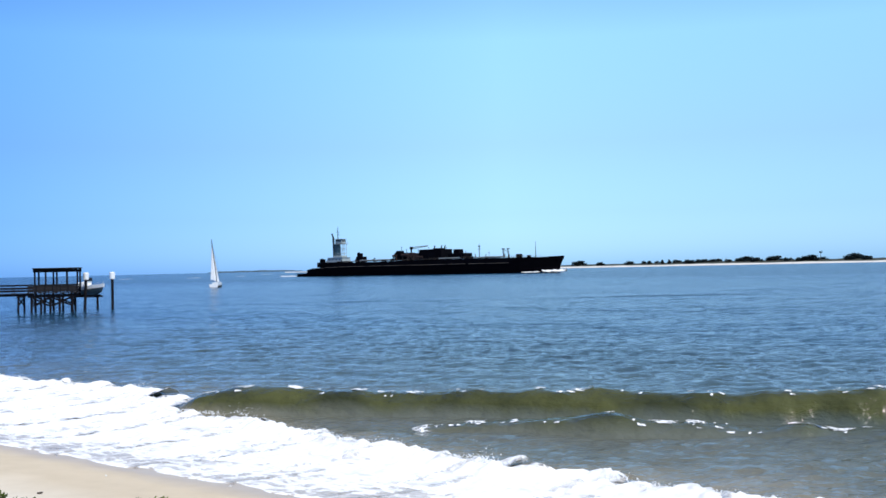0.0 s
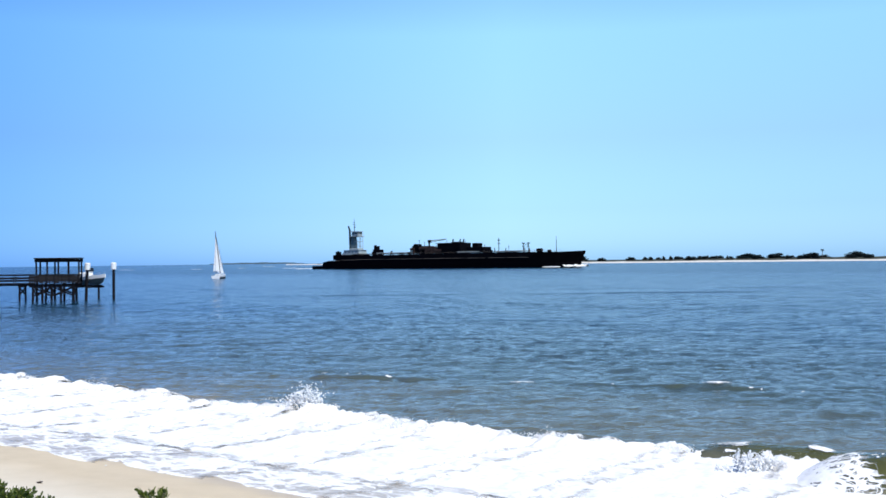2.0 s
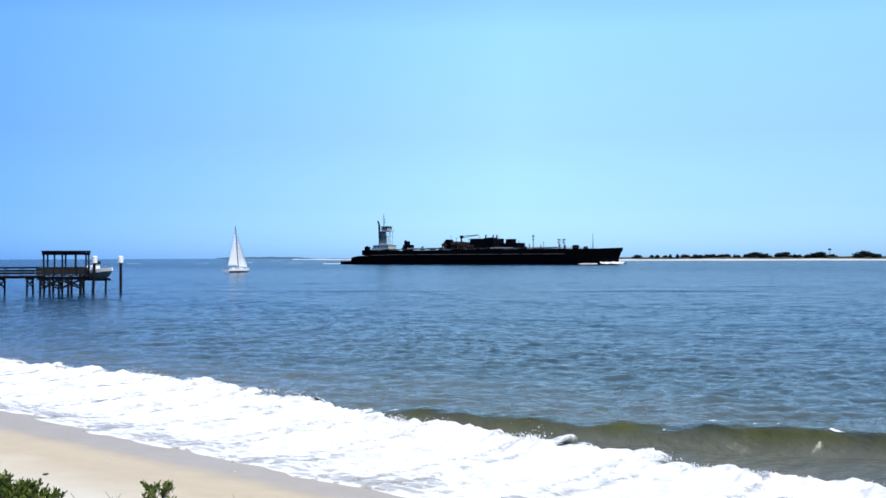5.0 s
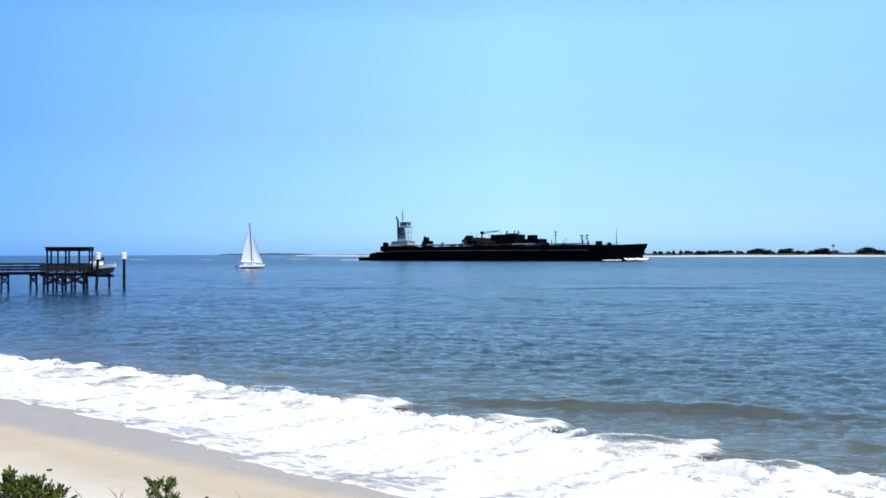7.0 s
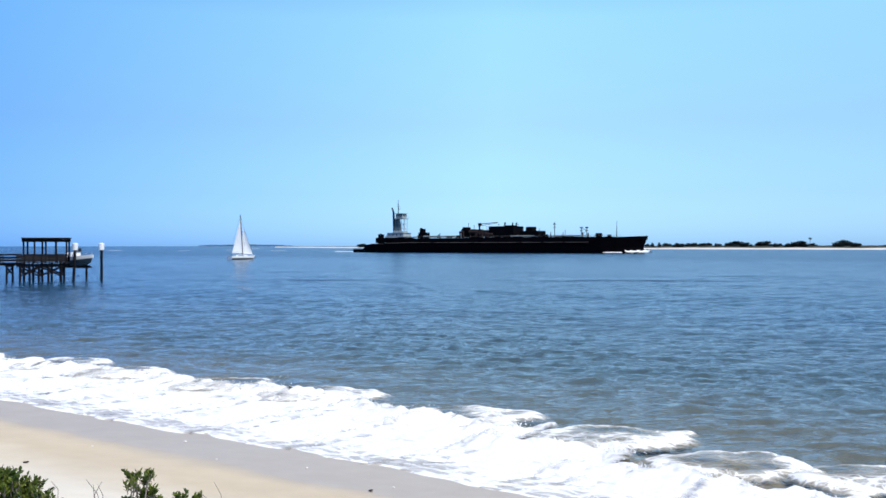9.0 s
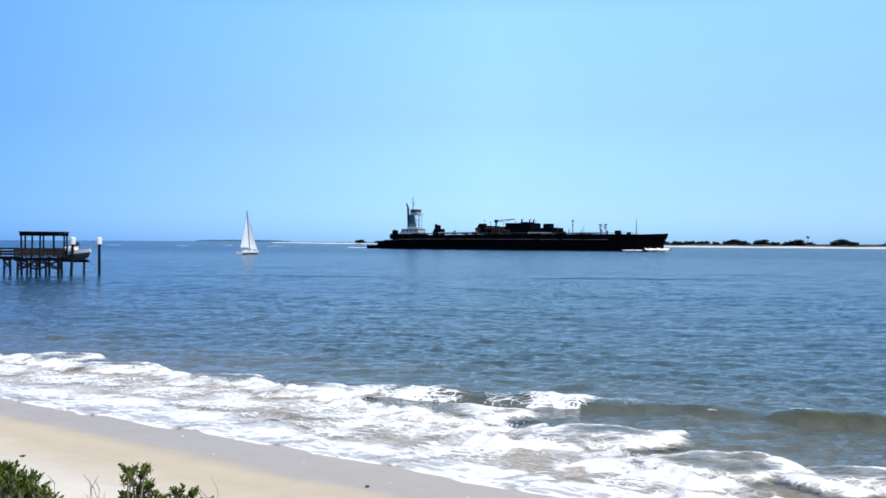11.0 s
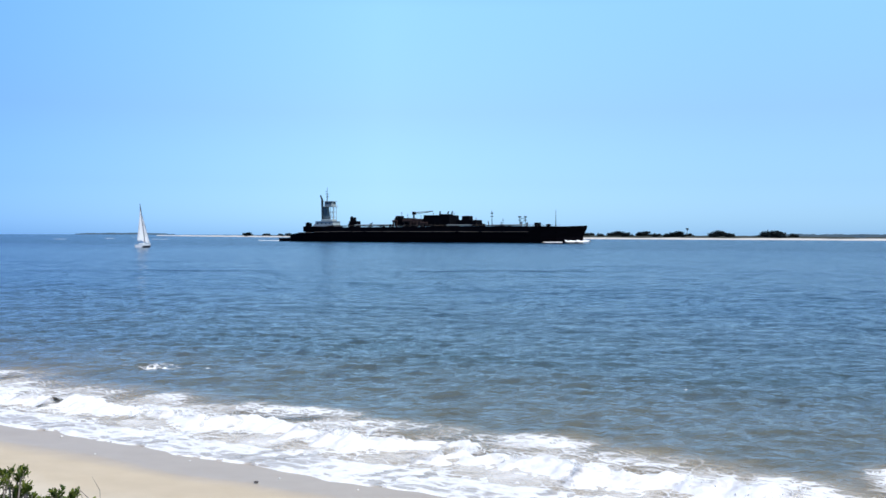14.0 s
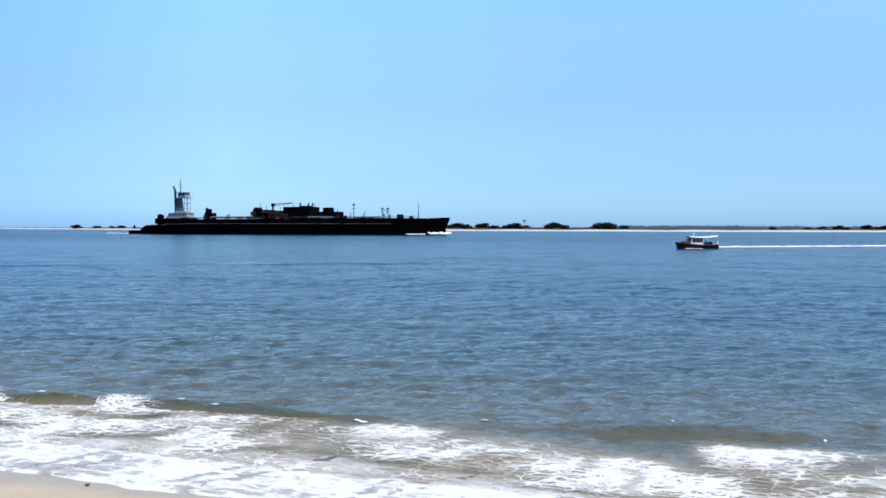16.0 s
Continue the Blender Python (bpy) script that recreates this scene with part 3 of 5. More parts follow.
def build_barge():
    b = thing("tank_barge")
    bm = fresh()
    secs = [hull_section(2.6, 9.5, -2.0, 4.4), hull_section(6.5, 11, -4.5, 4.9), hull_section(12, 12, -6, 5.4), hull_section(24, 12, -6, 5.85), hull_section(90, 12, -6, 5.85), hull_section(146, 12, -6, 5.85),
            hull_section(160, 11.4, -6, 6.2, 1.02), hull_section(168, 9.2, -6, 6.6, 1.06, 0.4), hull_section(174, 5.8, -6, 7.0, 1.12, 1.0), hull_section(178, 2.6, -5.5, 7.3, 1.15, 2.0), hull_section(179.4, 0.5, -5, 7.4, 1.2, 1.7)]
    loft(bm, secs)
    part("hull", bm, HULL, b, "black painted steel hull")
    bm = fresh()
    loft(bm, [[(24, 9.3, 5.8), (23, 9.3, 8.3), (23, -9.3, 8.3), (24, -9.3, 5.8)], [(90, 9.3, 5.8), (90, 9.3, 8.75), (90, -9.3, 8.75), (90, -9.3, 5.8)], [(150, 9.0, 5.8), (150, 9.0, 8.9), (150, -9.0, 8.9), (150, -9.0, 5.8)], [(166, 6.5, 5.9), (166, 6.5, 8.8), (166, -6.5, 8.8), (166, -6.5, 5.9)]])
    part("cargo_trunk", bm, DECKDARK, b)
    # raised bow bulwark
    bm = fresh()
    for s in (1, -1):
        loft(bm, [[(152, s * 11.8, 5.9), (152, s * 11.8, 6.3), (152, s * 11.6, 6.3), (152, s * 11.6, 5.9)], [(160, s * 11.4, 6.1), (160, s * 11.6, 8.3), (160, s * 11.4, 8.3), (160, s * 11.2, 6.1)], [(168, s * 9.4, 6.5), (168, s * 9.7, 8.6), (168, s * 9.5, 8.6), (168, s * 9.2, 6.5)],
                  [(175, s * 6.4, 6.9), (175.6, s * 6.6, 8.9), (175.4, s * 6.4, 8.9), (175, s * 6.2, 6.9)], [(180.4, s * 3.0, 7.2), (180.8, s * 3.0, 9.15), (180.6, s * 2.8, 9.15), (180.2, s * 2.8, 7.2)], [(181.0, s * 0.05, 7.3), (181.4, s * 0.05, 9.25), (181.2, 0, 9.25), (180.8, 0, 7.3)]])
    part("bulwark", bm, HULL, b)
    for s in (1, -1):
        bm = fresh()
        rnd = random.Random(3)
        x = 8.0
        while x < 150:
            L_ = rnd.uniform(9, 17)
            z = np.interp(x, [8, 24], [5.25, 5.9])
            box(bm, (x + L_ / 2, s * 12.12, z), (L_ - rnd.uniform(0.2, 2.5), 0.3, 0.22), bevel=0.05)
            x += L_
        part("rubbing_strake", bm, RAILPALE, b, "worn pale rubbing strake")
    for s in (1, -1):
        railing(b, [(26, s * 11.6, 5.85), (148, s * 11.6, 5.85)], 1.1, 0.035, DECKDARK)
    # after deckhouse
    bm = fresh()
    box(bm, (41.2, -2, 10.2), (5.0, 5.0, 3.6), bevel=0.15)
    box(bm, (40.2, -2, 13.0), (2.6, 3.0, 2.4), bevel=0.15)
    rod(bm, (39.2, -2, 13.8), (39.2, -2, 14.8), 0.9, 0.7, 10)
    part("after_deckhouse", bm, DECKDARK, b)
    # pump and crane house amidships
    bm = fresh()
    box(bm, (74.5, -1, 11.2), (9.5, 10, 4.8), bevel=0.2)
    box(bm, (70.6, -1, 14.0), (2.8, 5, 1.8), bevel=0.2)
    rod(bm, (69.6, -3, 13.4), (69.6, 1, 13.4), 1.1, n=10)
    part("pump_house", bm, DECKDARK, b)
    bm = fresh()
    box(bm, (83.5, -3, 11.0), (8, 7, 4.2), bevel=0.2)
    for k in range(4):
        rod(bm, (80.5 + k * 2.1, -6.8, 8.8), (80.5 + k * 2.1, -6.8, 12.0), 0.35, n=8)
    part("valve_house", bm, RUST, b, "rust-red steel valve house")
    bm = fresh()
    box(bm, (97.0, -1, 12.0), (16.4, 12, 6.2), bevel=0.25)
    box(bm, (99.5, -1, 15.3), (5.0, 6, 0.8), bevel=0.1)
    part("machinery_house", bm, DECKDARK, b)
    for i, x in enumerate((96.2, 101.2, 103.6)):
        bm = fresh()
        rod(bm, (x, -1, 15.0), (x, -1, 16.8 + 0.5 * (i == 0)), 0.42, 0.34, 10)
        rod(bm, (x, -1, 16.6), (x + 0.5, -1, 17.2), 0.36, n=8)
        part("vent_pipe", bm, DECKDARK, b)
    bm = fresh()
    rod(bm, (81.2, -4, 8.8), (81.2, -4, 17.0), 0.55, 0.45, 10)
    box(bm, (81.4, -4, 16.3), (1.8, 1.6, 1.6), bevel=0.1)
    crane = part("cargo_crane", bm, DECKDARK, b)
    bm = fresh()
    for y in (-4.4, -3.6):
        rod(bm, (81.5, y, 16.6), (93.2, y, 17.4), 0.2, 0.14, 6)
        rod(bm, (81.5, y, 15.6), (93.2, y, 17.2), 0.12, 0.10, 6)
    for k in range(9):
        f = k / 8
        rod(bm, (82 + 11 * f, -4.4, 16.6 + 0.7 * f), (82 + 11 * f, -3.6, 16.6 + 0.7 * f), 0.09, n=5)
    part("boom", bm, RAILPALE, crane, "pale lattice crane boom")
    bm = fresh()
    box(bm, (114.2, -1, 10.7), (11.8, 9, 3.4), bevel=0.2)
    box(bm, (113.4, -1, 13.4), (3.6, 5, 2.6), bevel=0.2)
    rod(bm, (110.4, -1, 12), (110.4, -1, 14.6), 0.7, 0.6, 10)
    part("generator_house", bm, DECKDARK, b)
    bm = fresh()
    rod(bm, (128.3, -2, 8.8), (128.3, -2, 17.3), 0.24, 0.14, 8)
    box(bm, (128.3, -2, 16.0), (1.3, 0.5, 0.6))
    box(bm, (128.3, -2, 14.2), (1.6, 0.4, 0.3))
    part("light_mast", bm, DECKDARK, b)
    bm = fresh()
    for x in (145.0, 148.2):
        rod(bm, (x, -3, 8.8), (x, -3, 14.2), 0.2, n=8)
        box(bm, (x, -3, 13.9), (1.5, 1.0, 0.7))
        box(bm, (x, -3, 12.2), (1.2, 0.9, 0.5))
    rod(bm, (145, -3, 13.0), (148.2, -3, 13.0), 0.12, n=6)
    rod(bm, (145, -3, 9.4), (148.2, -3, 12.6), 0.08, n=6)
    part("davit_frame", bm, TUGGREY, b, "grey painted twin-post frame")
    bm = fresh()
    rod(bm, (164.3, 0, 8.6), (164.3, 0, 17.6), 0.24, 0.08, 8)
    part("bow_mast", bm, DECKDARK, b)
    for x, y, sx, sz in ((154.8, -2, 3.2, 2.4), (160.5, -1, 2.0, 1.5), (123, -3, 3.2, 1.8), (134, -3, 1.6, 1.4), (139, -2, 1.2, 1.1), (60, -3, 3.4, 1.1), (52, -2, 2.0, 0.8), (66, -4, 1.4, 1.6)):
        bm = fresh()
        rod(bm, (x - sx / 2, y, 8.7 + sz * 0.45), (x + sx / 2, y, 8.7 + sz * 0.45), sz * 0.45, n=10)
        box(bm, (x, y, 8.8 + sz * 0.2), (sx * 0.9, 1.8, sz * 0.5), bevel=0.08)
        part("deck_winch", bm, DECKDARK, b)
    for y in (-7.5, -5.5, -6.5):
        bm = fresh()
        for x0 in range(26, 146, 8):
            rod(bm, (x0, y, 9.15), (x0 + 7.6, y, 9.15 + 0.15 * ((x0 // 8) % 2)), 0.2, n=6)
            rod(bm, (x0 + 3, y, 8.7), (x0 + 3, y, 9.2), 0.14, n=5)
        part("deck_pipe", bm, RUST if y == -5.5 else DECKDARK, b)
    # pale pipes added to draw the white highlights along the deck
    for x0, x1, y, z in ((45, 68, -8.4, 9.7), (104, 119, -8.2, 9.5), (130, 150, -8.0, 9.5)):
        bm = fresh()
        rod(bm, (x0, y, z), (x1, y, z + 0.1), 0.26, n=8)
        for k in range(int((x1 - x0) / 4) + 1):
            rod(bm, (x0 + 0.4 + 4 * k, y, 8.6), (x0 + 0.4 + 4 * k, y, z), 0.12, n=5)
        part("highlight_pipe", bm, TUGWHITE, b, "pale grey pipe drawn for the deck's white highlights")
    for x, y, z, L_, r in ((78.5, -6.2, 12.0, 6.0, 0.9), (89.5, -6.6, 10.6, 4.4, 0.8), (70.5, -6.4, 11.8, 3.0, 0.7)):
        bm = fresh()
        rod(bm, (x - L_ / 2, y, z), (x + L_ / 2, y, z), r, n=12)
        for dx in (-0.35, 0.35):
            box(bm, (x + dx * L_, y, (z + 8.6) / 2), (0.4, 1.0, z - 8.6))
        part("deck_tank", bm, RUST, b, "rust-brown deck tank")
    rnd = random.Random(21)
    for i in range(34):
        x = rnd.choice((rnd.uniform(66, 122), rnd.uniform(28, 160)))
        w, h = rnd.uniform(0.5, 1.8), rnd.uniform(0.6, 2.6)
        y = rnd.uniform(-8.5, -3)
        bm = fresh()
        if rnd.random() < 0.5:
            box(bm, (x, y, 8.7 + h / 2), (w, w * 0.8, h), bevel=0.06)
            box(bm, (x + w * 0.3, y, 8.7 + h), (w * 0.4, w * 0.4, 0.5), bevel=0.03)
        else:
            rod(bm, (x, y, 8.6), (x, y, 8.9 + h), w * 0.3, w * 0.25, 8)
            rod(bm, (x, y, 8.7 + h), (x, y, 9.1 + h), w * 0.42, w * 0.3, 8)
        part("deck_fitting", bm, rnd.choice((DECKDARK, DECKDARK, RUST)), b)
    for x, z0, h in ((72.2, 15, 2.2), (76.0, 13.6, 2.4), (84.5, 13, 2.4), (92.4, 15, 1.6), (105.0, 15, 1.4), (116.5, 12.4, 1.8), (118.6, 12.4, 1.2), (134.6, 8.8, 4.2)):
        bm = fresh()
        rod(bm, (x, -1.5, z0), (x, -1.5, z0 + h), 0.13, 0.08, 6)
        box(bm, (x, -1.5, z0 + h * 0.8), (0.7, 0.3, 0.2))
        part("aerial", bm, DECKDARK, b)
    # rails kept pale to draw the sunlit line of the upper deck edge
    for s in (1, -1):
        railing(b, [(26, s * 9.0, 8.5), (66, s * 9.0, 8.7), (150, s * 8.8, 8.9), (164, s * 6.6, 8.8)], 1.0, 0.04, RAILPALE, "pale worn handrail drawn for the lit deck edge")
    for i in range(9):
        bm = fresh()
        rod(bm, (30 + i * 13.3, -8.3, 8.7), (30 + i * 13.3, -8.3, 10.2 + (i % 3) * 0.5), 0.16, 0.16, 6)
        rod(bm, (30 + i * 13.3, -8.3, 10.1 + (i % 3) * 0.5), (30.5 + i * 13.3, -8.3, 9.9 + (i % 3) * 0.5), 0.15, n=6)
        part("tank_vent", bm, DECKDARK, b)
    tagged(b, "long black steel tank barge under way on the channel", "barge")
    return b


def build_tug():
    t = thing("pushing_tug")
    bm = fresh()
    loft(bm, [hull_section(-10.6, 4.5, -1.5, 2.0), hull_section(-8, 5.6, -3, 2.0), hull_section(2, 6, -4, 2.2), hull_section(9, 6, -4, 4.6), hull_section(20, 6, -4, 6.6), hull_section(30, 4.5, -4, 7.4)])
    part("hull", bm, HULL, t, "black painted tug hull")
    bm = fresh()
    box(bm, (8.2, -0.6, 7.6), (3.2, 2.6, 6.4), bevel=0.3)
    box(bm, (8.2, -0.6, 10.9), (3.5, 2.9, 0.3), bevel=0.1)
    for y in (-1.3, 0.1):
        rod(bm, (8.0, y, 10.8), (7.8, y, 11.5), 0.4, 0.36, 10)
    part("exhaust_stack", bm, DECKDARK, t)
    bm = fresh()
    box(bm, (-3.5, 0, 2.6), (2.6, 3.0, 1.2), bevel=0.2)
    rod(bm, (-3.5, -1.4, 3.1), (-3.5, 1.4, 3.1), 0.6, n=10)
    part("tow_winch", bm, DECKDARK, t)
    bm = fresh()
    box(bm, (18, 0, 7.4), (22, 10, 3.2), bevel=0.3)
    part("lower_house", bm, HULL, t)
    bm = fresh()
    loft(bm, [[(13.2, 4.3, 8.8), (27.6, 4.3, 8.8), (27.6, -4.3, 8.8), (13.2, -4.3, 8.8)], [(15.0, 4.2, 10.4), (27.4, 4.2, 10.4), (27.4, -4.2, 10.4), (15.0, -4.2, 10.4)], [(15.6, 4.1, 11.8), (27.2, 4.1, 11.8), (27.2, -4.1, 11.8), (15.6, -4.1, 11.8)]])
    box(bm, (22.4, 0, 12.4), (7.4, 5.2, 1.4), bevel=0.2)
    box(bm, (21.6, 0, 11.9), (12.4, 8.8, 0.2), bevel=0.05)
    house = part("deckhouse", bm, TUGWHITE, t)
    for k in range(4):
        bm = fresh()
        rod(bm, (17.0 + k * 2.8, -4.15, 10.6), (17.0 + k * 2.8, -4.30, 10.6), 0.42, n=12)
        part("porthole", bm, GLASS, house)
    bm = fresh()
    loft(bm, [[(18.0, 2.0, 11.6), (22.0, 2.0, 11.6), (22.0, -2.0, 11.6), (18.0, -2.0, 11.6)], [(18.6, 1.5, 20.5), (21.2, 1.5, 20.5), (21.2, -1.5, 20.5), (18.6, -1.5, 20.5)]])
    part("tower", bm, TUGGREY, t, "grey tapered steel tower")
    bm = fresh()
    for x in (24.4, 26.2):
        for y in (-1.8, 1.8):
            rod(bm, (x, y, 11.6), (x, y, 20.6), 0.16, n=6)
    for z in (14.4, 17.4):
        for y in (-1.8, 1.8):
            rod(bm, (22.0, y, z), (26.2, y, z), 0.12, n=6)
        rod(bm, (26.2, -1.8, z), (26.2, 1.8, z), 0.12, n=6)
    rod(bm, (22.3, -1.8, 11.6), (24.4, -1.8, 14.4), 0.1, n=5)
    rod(bm, (24.4, -1.8, 14.4), (26.2, -1.8, 17.4), 0.1, n=5)
    part("stair_frame", bm, TUGWHITE, t, "pale open stair frame")
    bm = fresh()
    box(bm, (23.2, 0, 20.6), (7.4, 5.6, 0.35), bevel=0.05)
    box(bm, (23.0, 0, 22.1), (5.4, 4.6, 2.8), bevel=0.4)
    box(bm, (23.0, 0, 23.7), (6.4, 5.4, 0.3), bevel=0.08)
    wh = part("wheelhouse", bm, TUGWHITE, t)
    for s in (-1, 1):
        for k in range(4):
            bm = fresh()
            box(bm, (21.2 + k * 1.2, s * 2.33, 22.6), (0.9, 0.06, 1.1))
            part("window", bm, GLASS, wh)
    for k in range(3):
        bm = fresh()
        box(bm, (25.73, -1.35 + k * 1.35, 22.6), (0.06, 1.0, 1.1))
        part("window", bm, GLASS, wh)
    railing(t, [(19.7, -2.7, 20.8), (26.8, -2.7, 20.8), (26.8, 2.7, 20.8), (19.7, 2.7, 20.8)], 1.0, 0.05, TUGWHITE)
    bm = fresh()
    rod(bm, (20.9, 0, 20.5), (20.9, 0, 31.9), 0.42, 0.12, 8)
    box(bm, (20.9, 0, 28.2), (0.3, 3.4, 0.25))
    box(bm, (21.4, 0, 26.6), (1.6, 0.4, 0.3))
    box(bm, (20.5, 0, 29.6), (1.4, 0.25, 0.2))
    part("mast", bm, TUGGREY, t)
    bm = fresh()
    rod(bm, (18.9, -1.6, 11.6), (18.4, -1.6, 24.8), 0.75, 0.65, 8)
    rod(bm, (18.45, -1.6, 24.6), (17.3, -1.6, 27.4), 0.6, 0.45, 8)
    part("exhaust_pipe", bm, TUGDARK, t, "dark teal exhaust pipe")
    railing(t, [(-10, -4.6, 2.0), (2, -5.8, 2.2)], 1.0, 0.04, DECKDARK)
    tagged(t, "grey and white tug with a tall wheelhouse tower", "tugboat")
    return t


BARGE = build_barge()
TUG = build_tug()


# ---- dock on piles ----
DOCK_A = Vector((-46.35, 126.85, 0))                    # outer end of the shelter
DOCK_DIR = Vector((-0.96, -0.27, 0)).normalized()      # along the dock, back to the land
DOCK_TURN = math.degrees(math.atan2(-DOCK_DIR.y, -DOCK_DIR.x))


def build_dock():
    """Local x points out along the dock; x = 0 is the shelter's outer end."""
    d = thing("dock", pose(DOCK_A.x, DOCK_A.y, 0, 0, 0, DOCK_TURN))
    deck = 2.35
    rnd = random.Random(2)

    def pile(x, y, top, r=0.15):
        bm = fresh()
        rod(bm, (x, y, -2.6), (x + rnd.uniform(-0.06, 0.06), y + rnd.uniform(-0.04, 0.04), top), r * 1.08, r * 0.92, 9)
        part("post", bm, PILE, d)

    def beam(p, q, w, h, name="beam", mat=PILE):
        bm = fresh()
        p, q = Vector(p), Vector(q)
        v = q - p
        m = Matrix.Translation((p + q) / 2) @ v.to_track_quat("X", "Z").to_matrix().to_4x4() @ Matrix.Diagonal((v.length, w, h, 1))
        bmesh.ops.create_cube(bm, size=1.0, matrix=m)
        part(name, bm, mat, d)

    # walkway
    for k in range(9):
        x = -6.6 - 3.35 * k
        for y in (-0.75, 0.75):
            pile(x + (0.3 if y > 0 else -0.3), y, deck - 0.1, 0.13)
        beam((x - 0.32, -1.0, deck - 0.42), (x + 0.32, 1.0, deck - 0.42), 0.2, 0.25)
        beam((x - 0.3, -0.8, 1.9), (x + 0.3, 0.8, 0.75), 0.08, 0.18, "brace")
        beam((x - 0.3, -0.8, 0.75), (x + 0.3, 0.8, 1.9), 0.08, 0.18, "brace")
    for y in (-0.8, 0.0, 0.8):
        beam((-36, y, deck - 0.2), (-5.2, y, deck - 0.2), 0.12, 0.26, "stringer")
    for i in range(110):
        x = -35.8 + i * 0.28
        bm = fresh()
        box(bm, (x, rnd.uniform(-0.02, 0.02), deck + rnd.uniform(-0.004, 0.004)), (0.25, 2.1, 0.06))
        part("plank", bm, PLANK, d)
    for y in (-1.0, 1.0):
        for k in range(17):
            beam((-5.6 - k * 1.9, y, deck - 0.25), (-5.6 - k * 1.9, y, deck + 1.0), 0.1, 0.1, "rail_post")
        for z, h in ((0.3, 0.12), (0.62, 0.12), (1.0, 0.1)):
            beam((-36, y, deck + z), (-5.4, y, deck + z), 0.06 if z < 1 else 0.16, h * 1.9, "rail")
    # pierhead
    for y in (-2.0, 2.0):
        for x in (-5.2, -4.1, -3.0, -1.9, -0.4):
            pile(x, y, deck - 0.1)
        beam((-5.6, y, deck - 0.35), (0.3, y, deck - 0.35), 0.16, 0.34, "stringer")
        for a, b2 in ((-5.2, -3.0), (-3.0, -0.4)):
            beam((a, y, 0.7), (b2, y, 1.9), 0.08, 0.2, "brace")
            beam((a, y, 1.9), (b2, y, 0.7), 0.08, 0.2, "brace")
    for x in (-5.2, -3.0, -1.9, -0.4):
        beam((x, -2.2, deck - 0.45), (x, 2.2, deck - 0.45), 0.16, 0.28)
        beam((x, -2.0, 0.7), (x, 2.0, 1.9), 0.08, 0.2, "brace")
        beam((x, -2.0, 1.9), (x, 2.0, 0.7), 0.08, 0.2, "brace")
    for i in range(21):
        bm = fresh()
        box(bm, (-5.5 + i * 0.285, rnd.uniform(-0.02, 0.02), deck + rnd.uniform(-0.004, 0.004)), (0.255, 4.7, 0.06))
        part("plank", bm, PLANK, d)
    # lower landing with bench and boarded rail
    for y in (-2.3, 2.3):
        for k in range(7):
            beam((-5.5 + k * 0.93, y, deck - 0.2), (-5.5 + k * 0.93, y, deck + 1.0), 0.1, 0.1, "rail_post")
        for z in (0.22, 0.42, 0.62, 0.82):
            beam((-5.6, y, deck + z), (0.2, y, deck + z), 0.05, 0.15, "rail_board", PLANK)
        beam((-5.6, y, deck + 1.02), (0.2, y, deck + 1.02), 0.2, 0.06, "rail_cap", PLANK)
    beam((-5.0, 1.5, deck + 0.45), (-0.4, 1.5, deck + 0.45), 0.5, 0.06, "bench_seat", PLANK)
    beam((-5.0, 1.85, deck + 0.75), (-0.4, 1.85, deck + 0.75), 0.05, 0.4, "bench_back", PLANK)
    for x in (-4.6, -2.7, -0.8):
        beam((x, 1.5, deck), (x, 1.5, deck + 0.44), 0.1, 0.4, "bench_leg", PLANK)
    # shelter posts and roof frame
    for y in (-2.1, 2.1):
        for x in (-4.75, -3.5, -2.2, -1.0, 0.2) if y < 0 else (-4.75, -3.0, -1.4, 0.2):
            beam((x, y, deck), (x, y, deck + 2.85), 0.2, 0.2, "roof_post")
        beam((-4.95, y, deck + 2.72), (0.4, y, deck + 2.72), 0.12, 0.28, "roof_beam")
    for k in range(12):
        x = -4.9 + k * 0.475
        beam((x, -2.5, deck + 2.93), (x, 2.5, deck + 2.93), 0.06, 0.16, "rafter")
    bm = fresh()
    box(bm, (-2.27, 0, deck + 3.06), (5.5, 5.2, 0.1), bevel=0.02)
    part("roof_deck", bm, PLANK, d, "flat grey boarded shelter roof")
    tagged(d, "weathered wooden dock on piles with a flat-roofed shelter", "dock")
    return d


def build_mooring(p, top, name_label, lean=0.0):
    t = thing("mooring_pile", pose(p[0], p[1], 0, 0, lean, 0))
    bm = fresh()
    rod(bm, (0, 0, -3), (0, 0, top - 0.2), 0.19, 0.17, 12)
    part("post", bm, PILE, t)
    bm = fresh()
    rod(bm, (0, 0, top - 0.85), (0, 0, top - 0.05), 0.33, 0.36, 14)
    rod(bm, (0, 0, top - 0.05), (0, 0, top + 0.05), 0.36, 0.22, 14)
    part("cap", bm, WHITECAP, t, "white vinyl cap")
    return tagged(t, name_label, "piling", "pilings of the boat lift")


def open_hull(bm, L_, beam_, depth, sheer=0.3, bottom=-0.4, bow_rake=1.0, n=12):
    secs = []
    for i in range(n + 1):
        f = i / n
        x = -L_ / 2 + L_ * f
        w = beam_ / 2 * (1 - max(0, (f - 0.45) / 0.55) ** 2.4) * (0.9 + 0.1 * min(1, f * 4))
        w = max(w, 0.02)
        top = depth + sheer * max(0, (f - 0.3) / 0.7) ** 2
        rake = bow_rake * max(0, (f - 0.7) / 0.3) ** 2
        kz = bottom * (1 - max(0, (f - 0.75) / 0.25) ** 2)
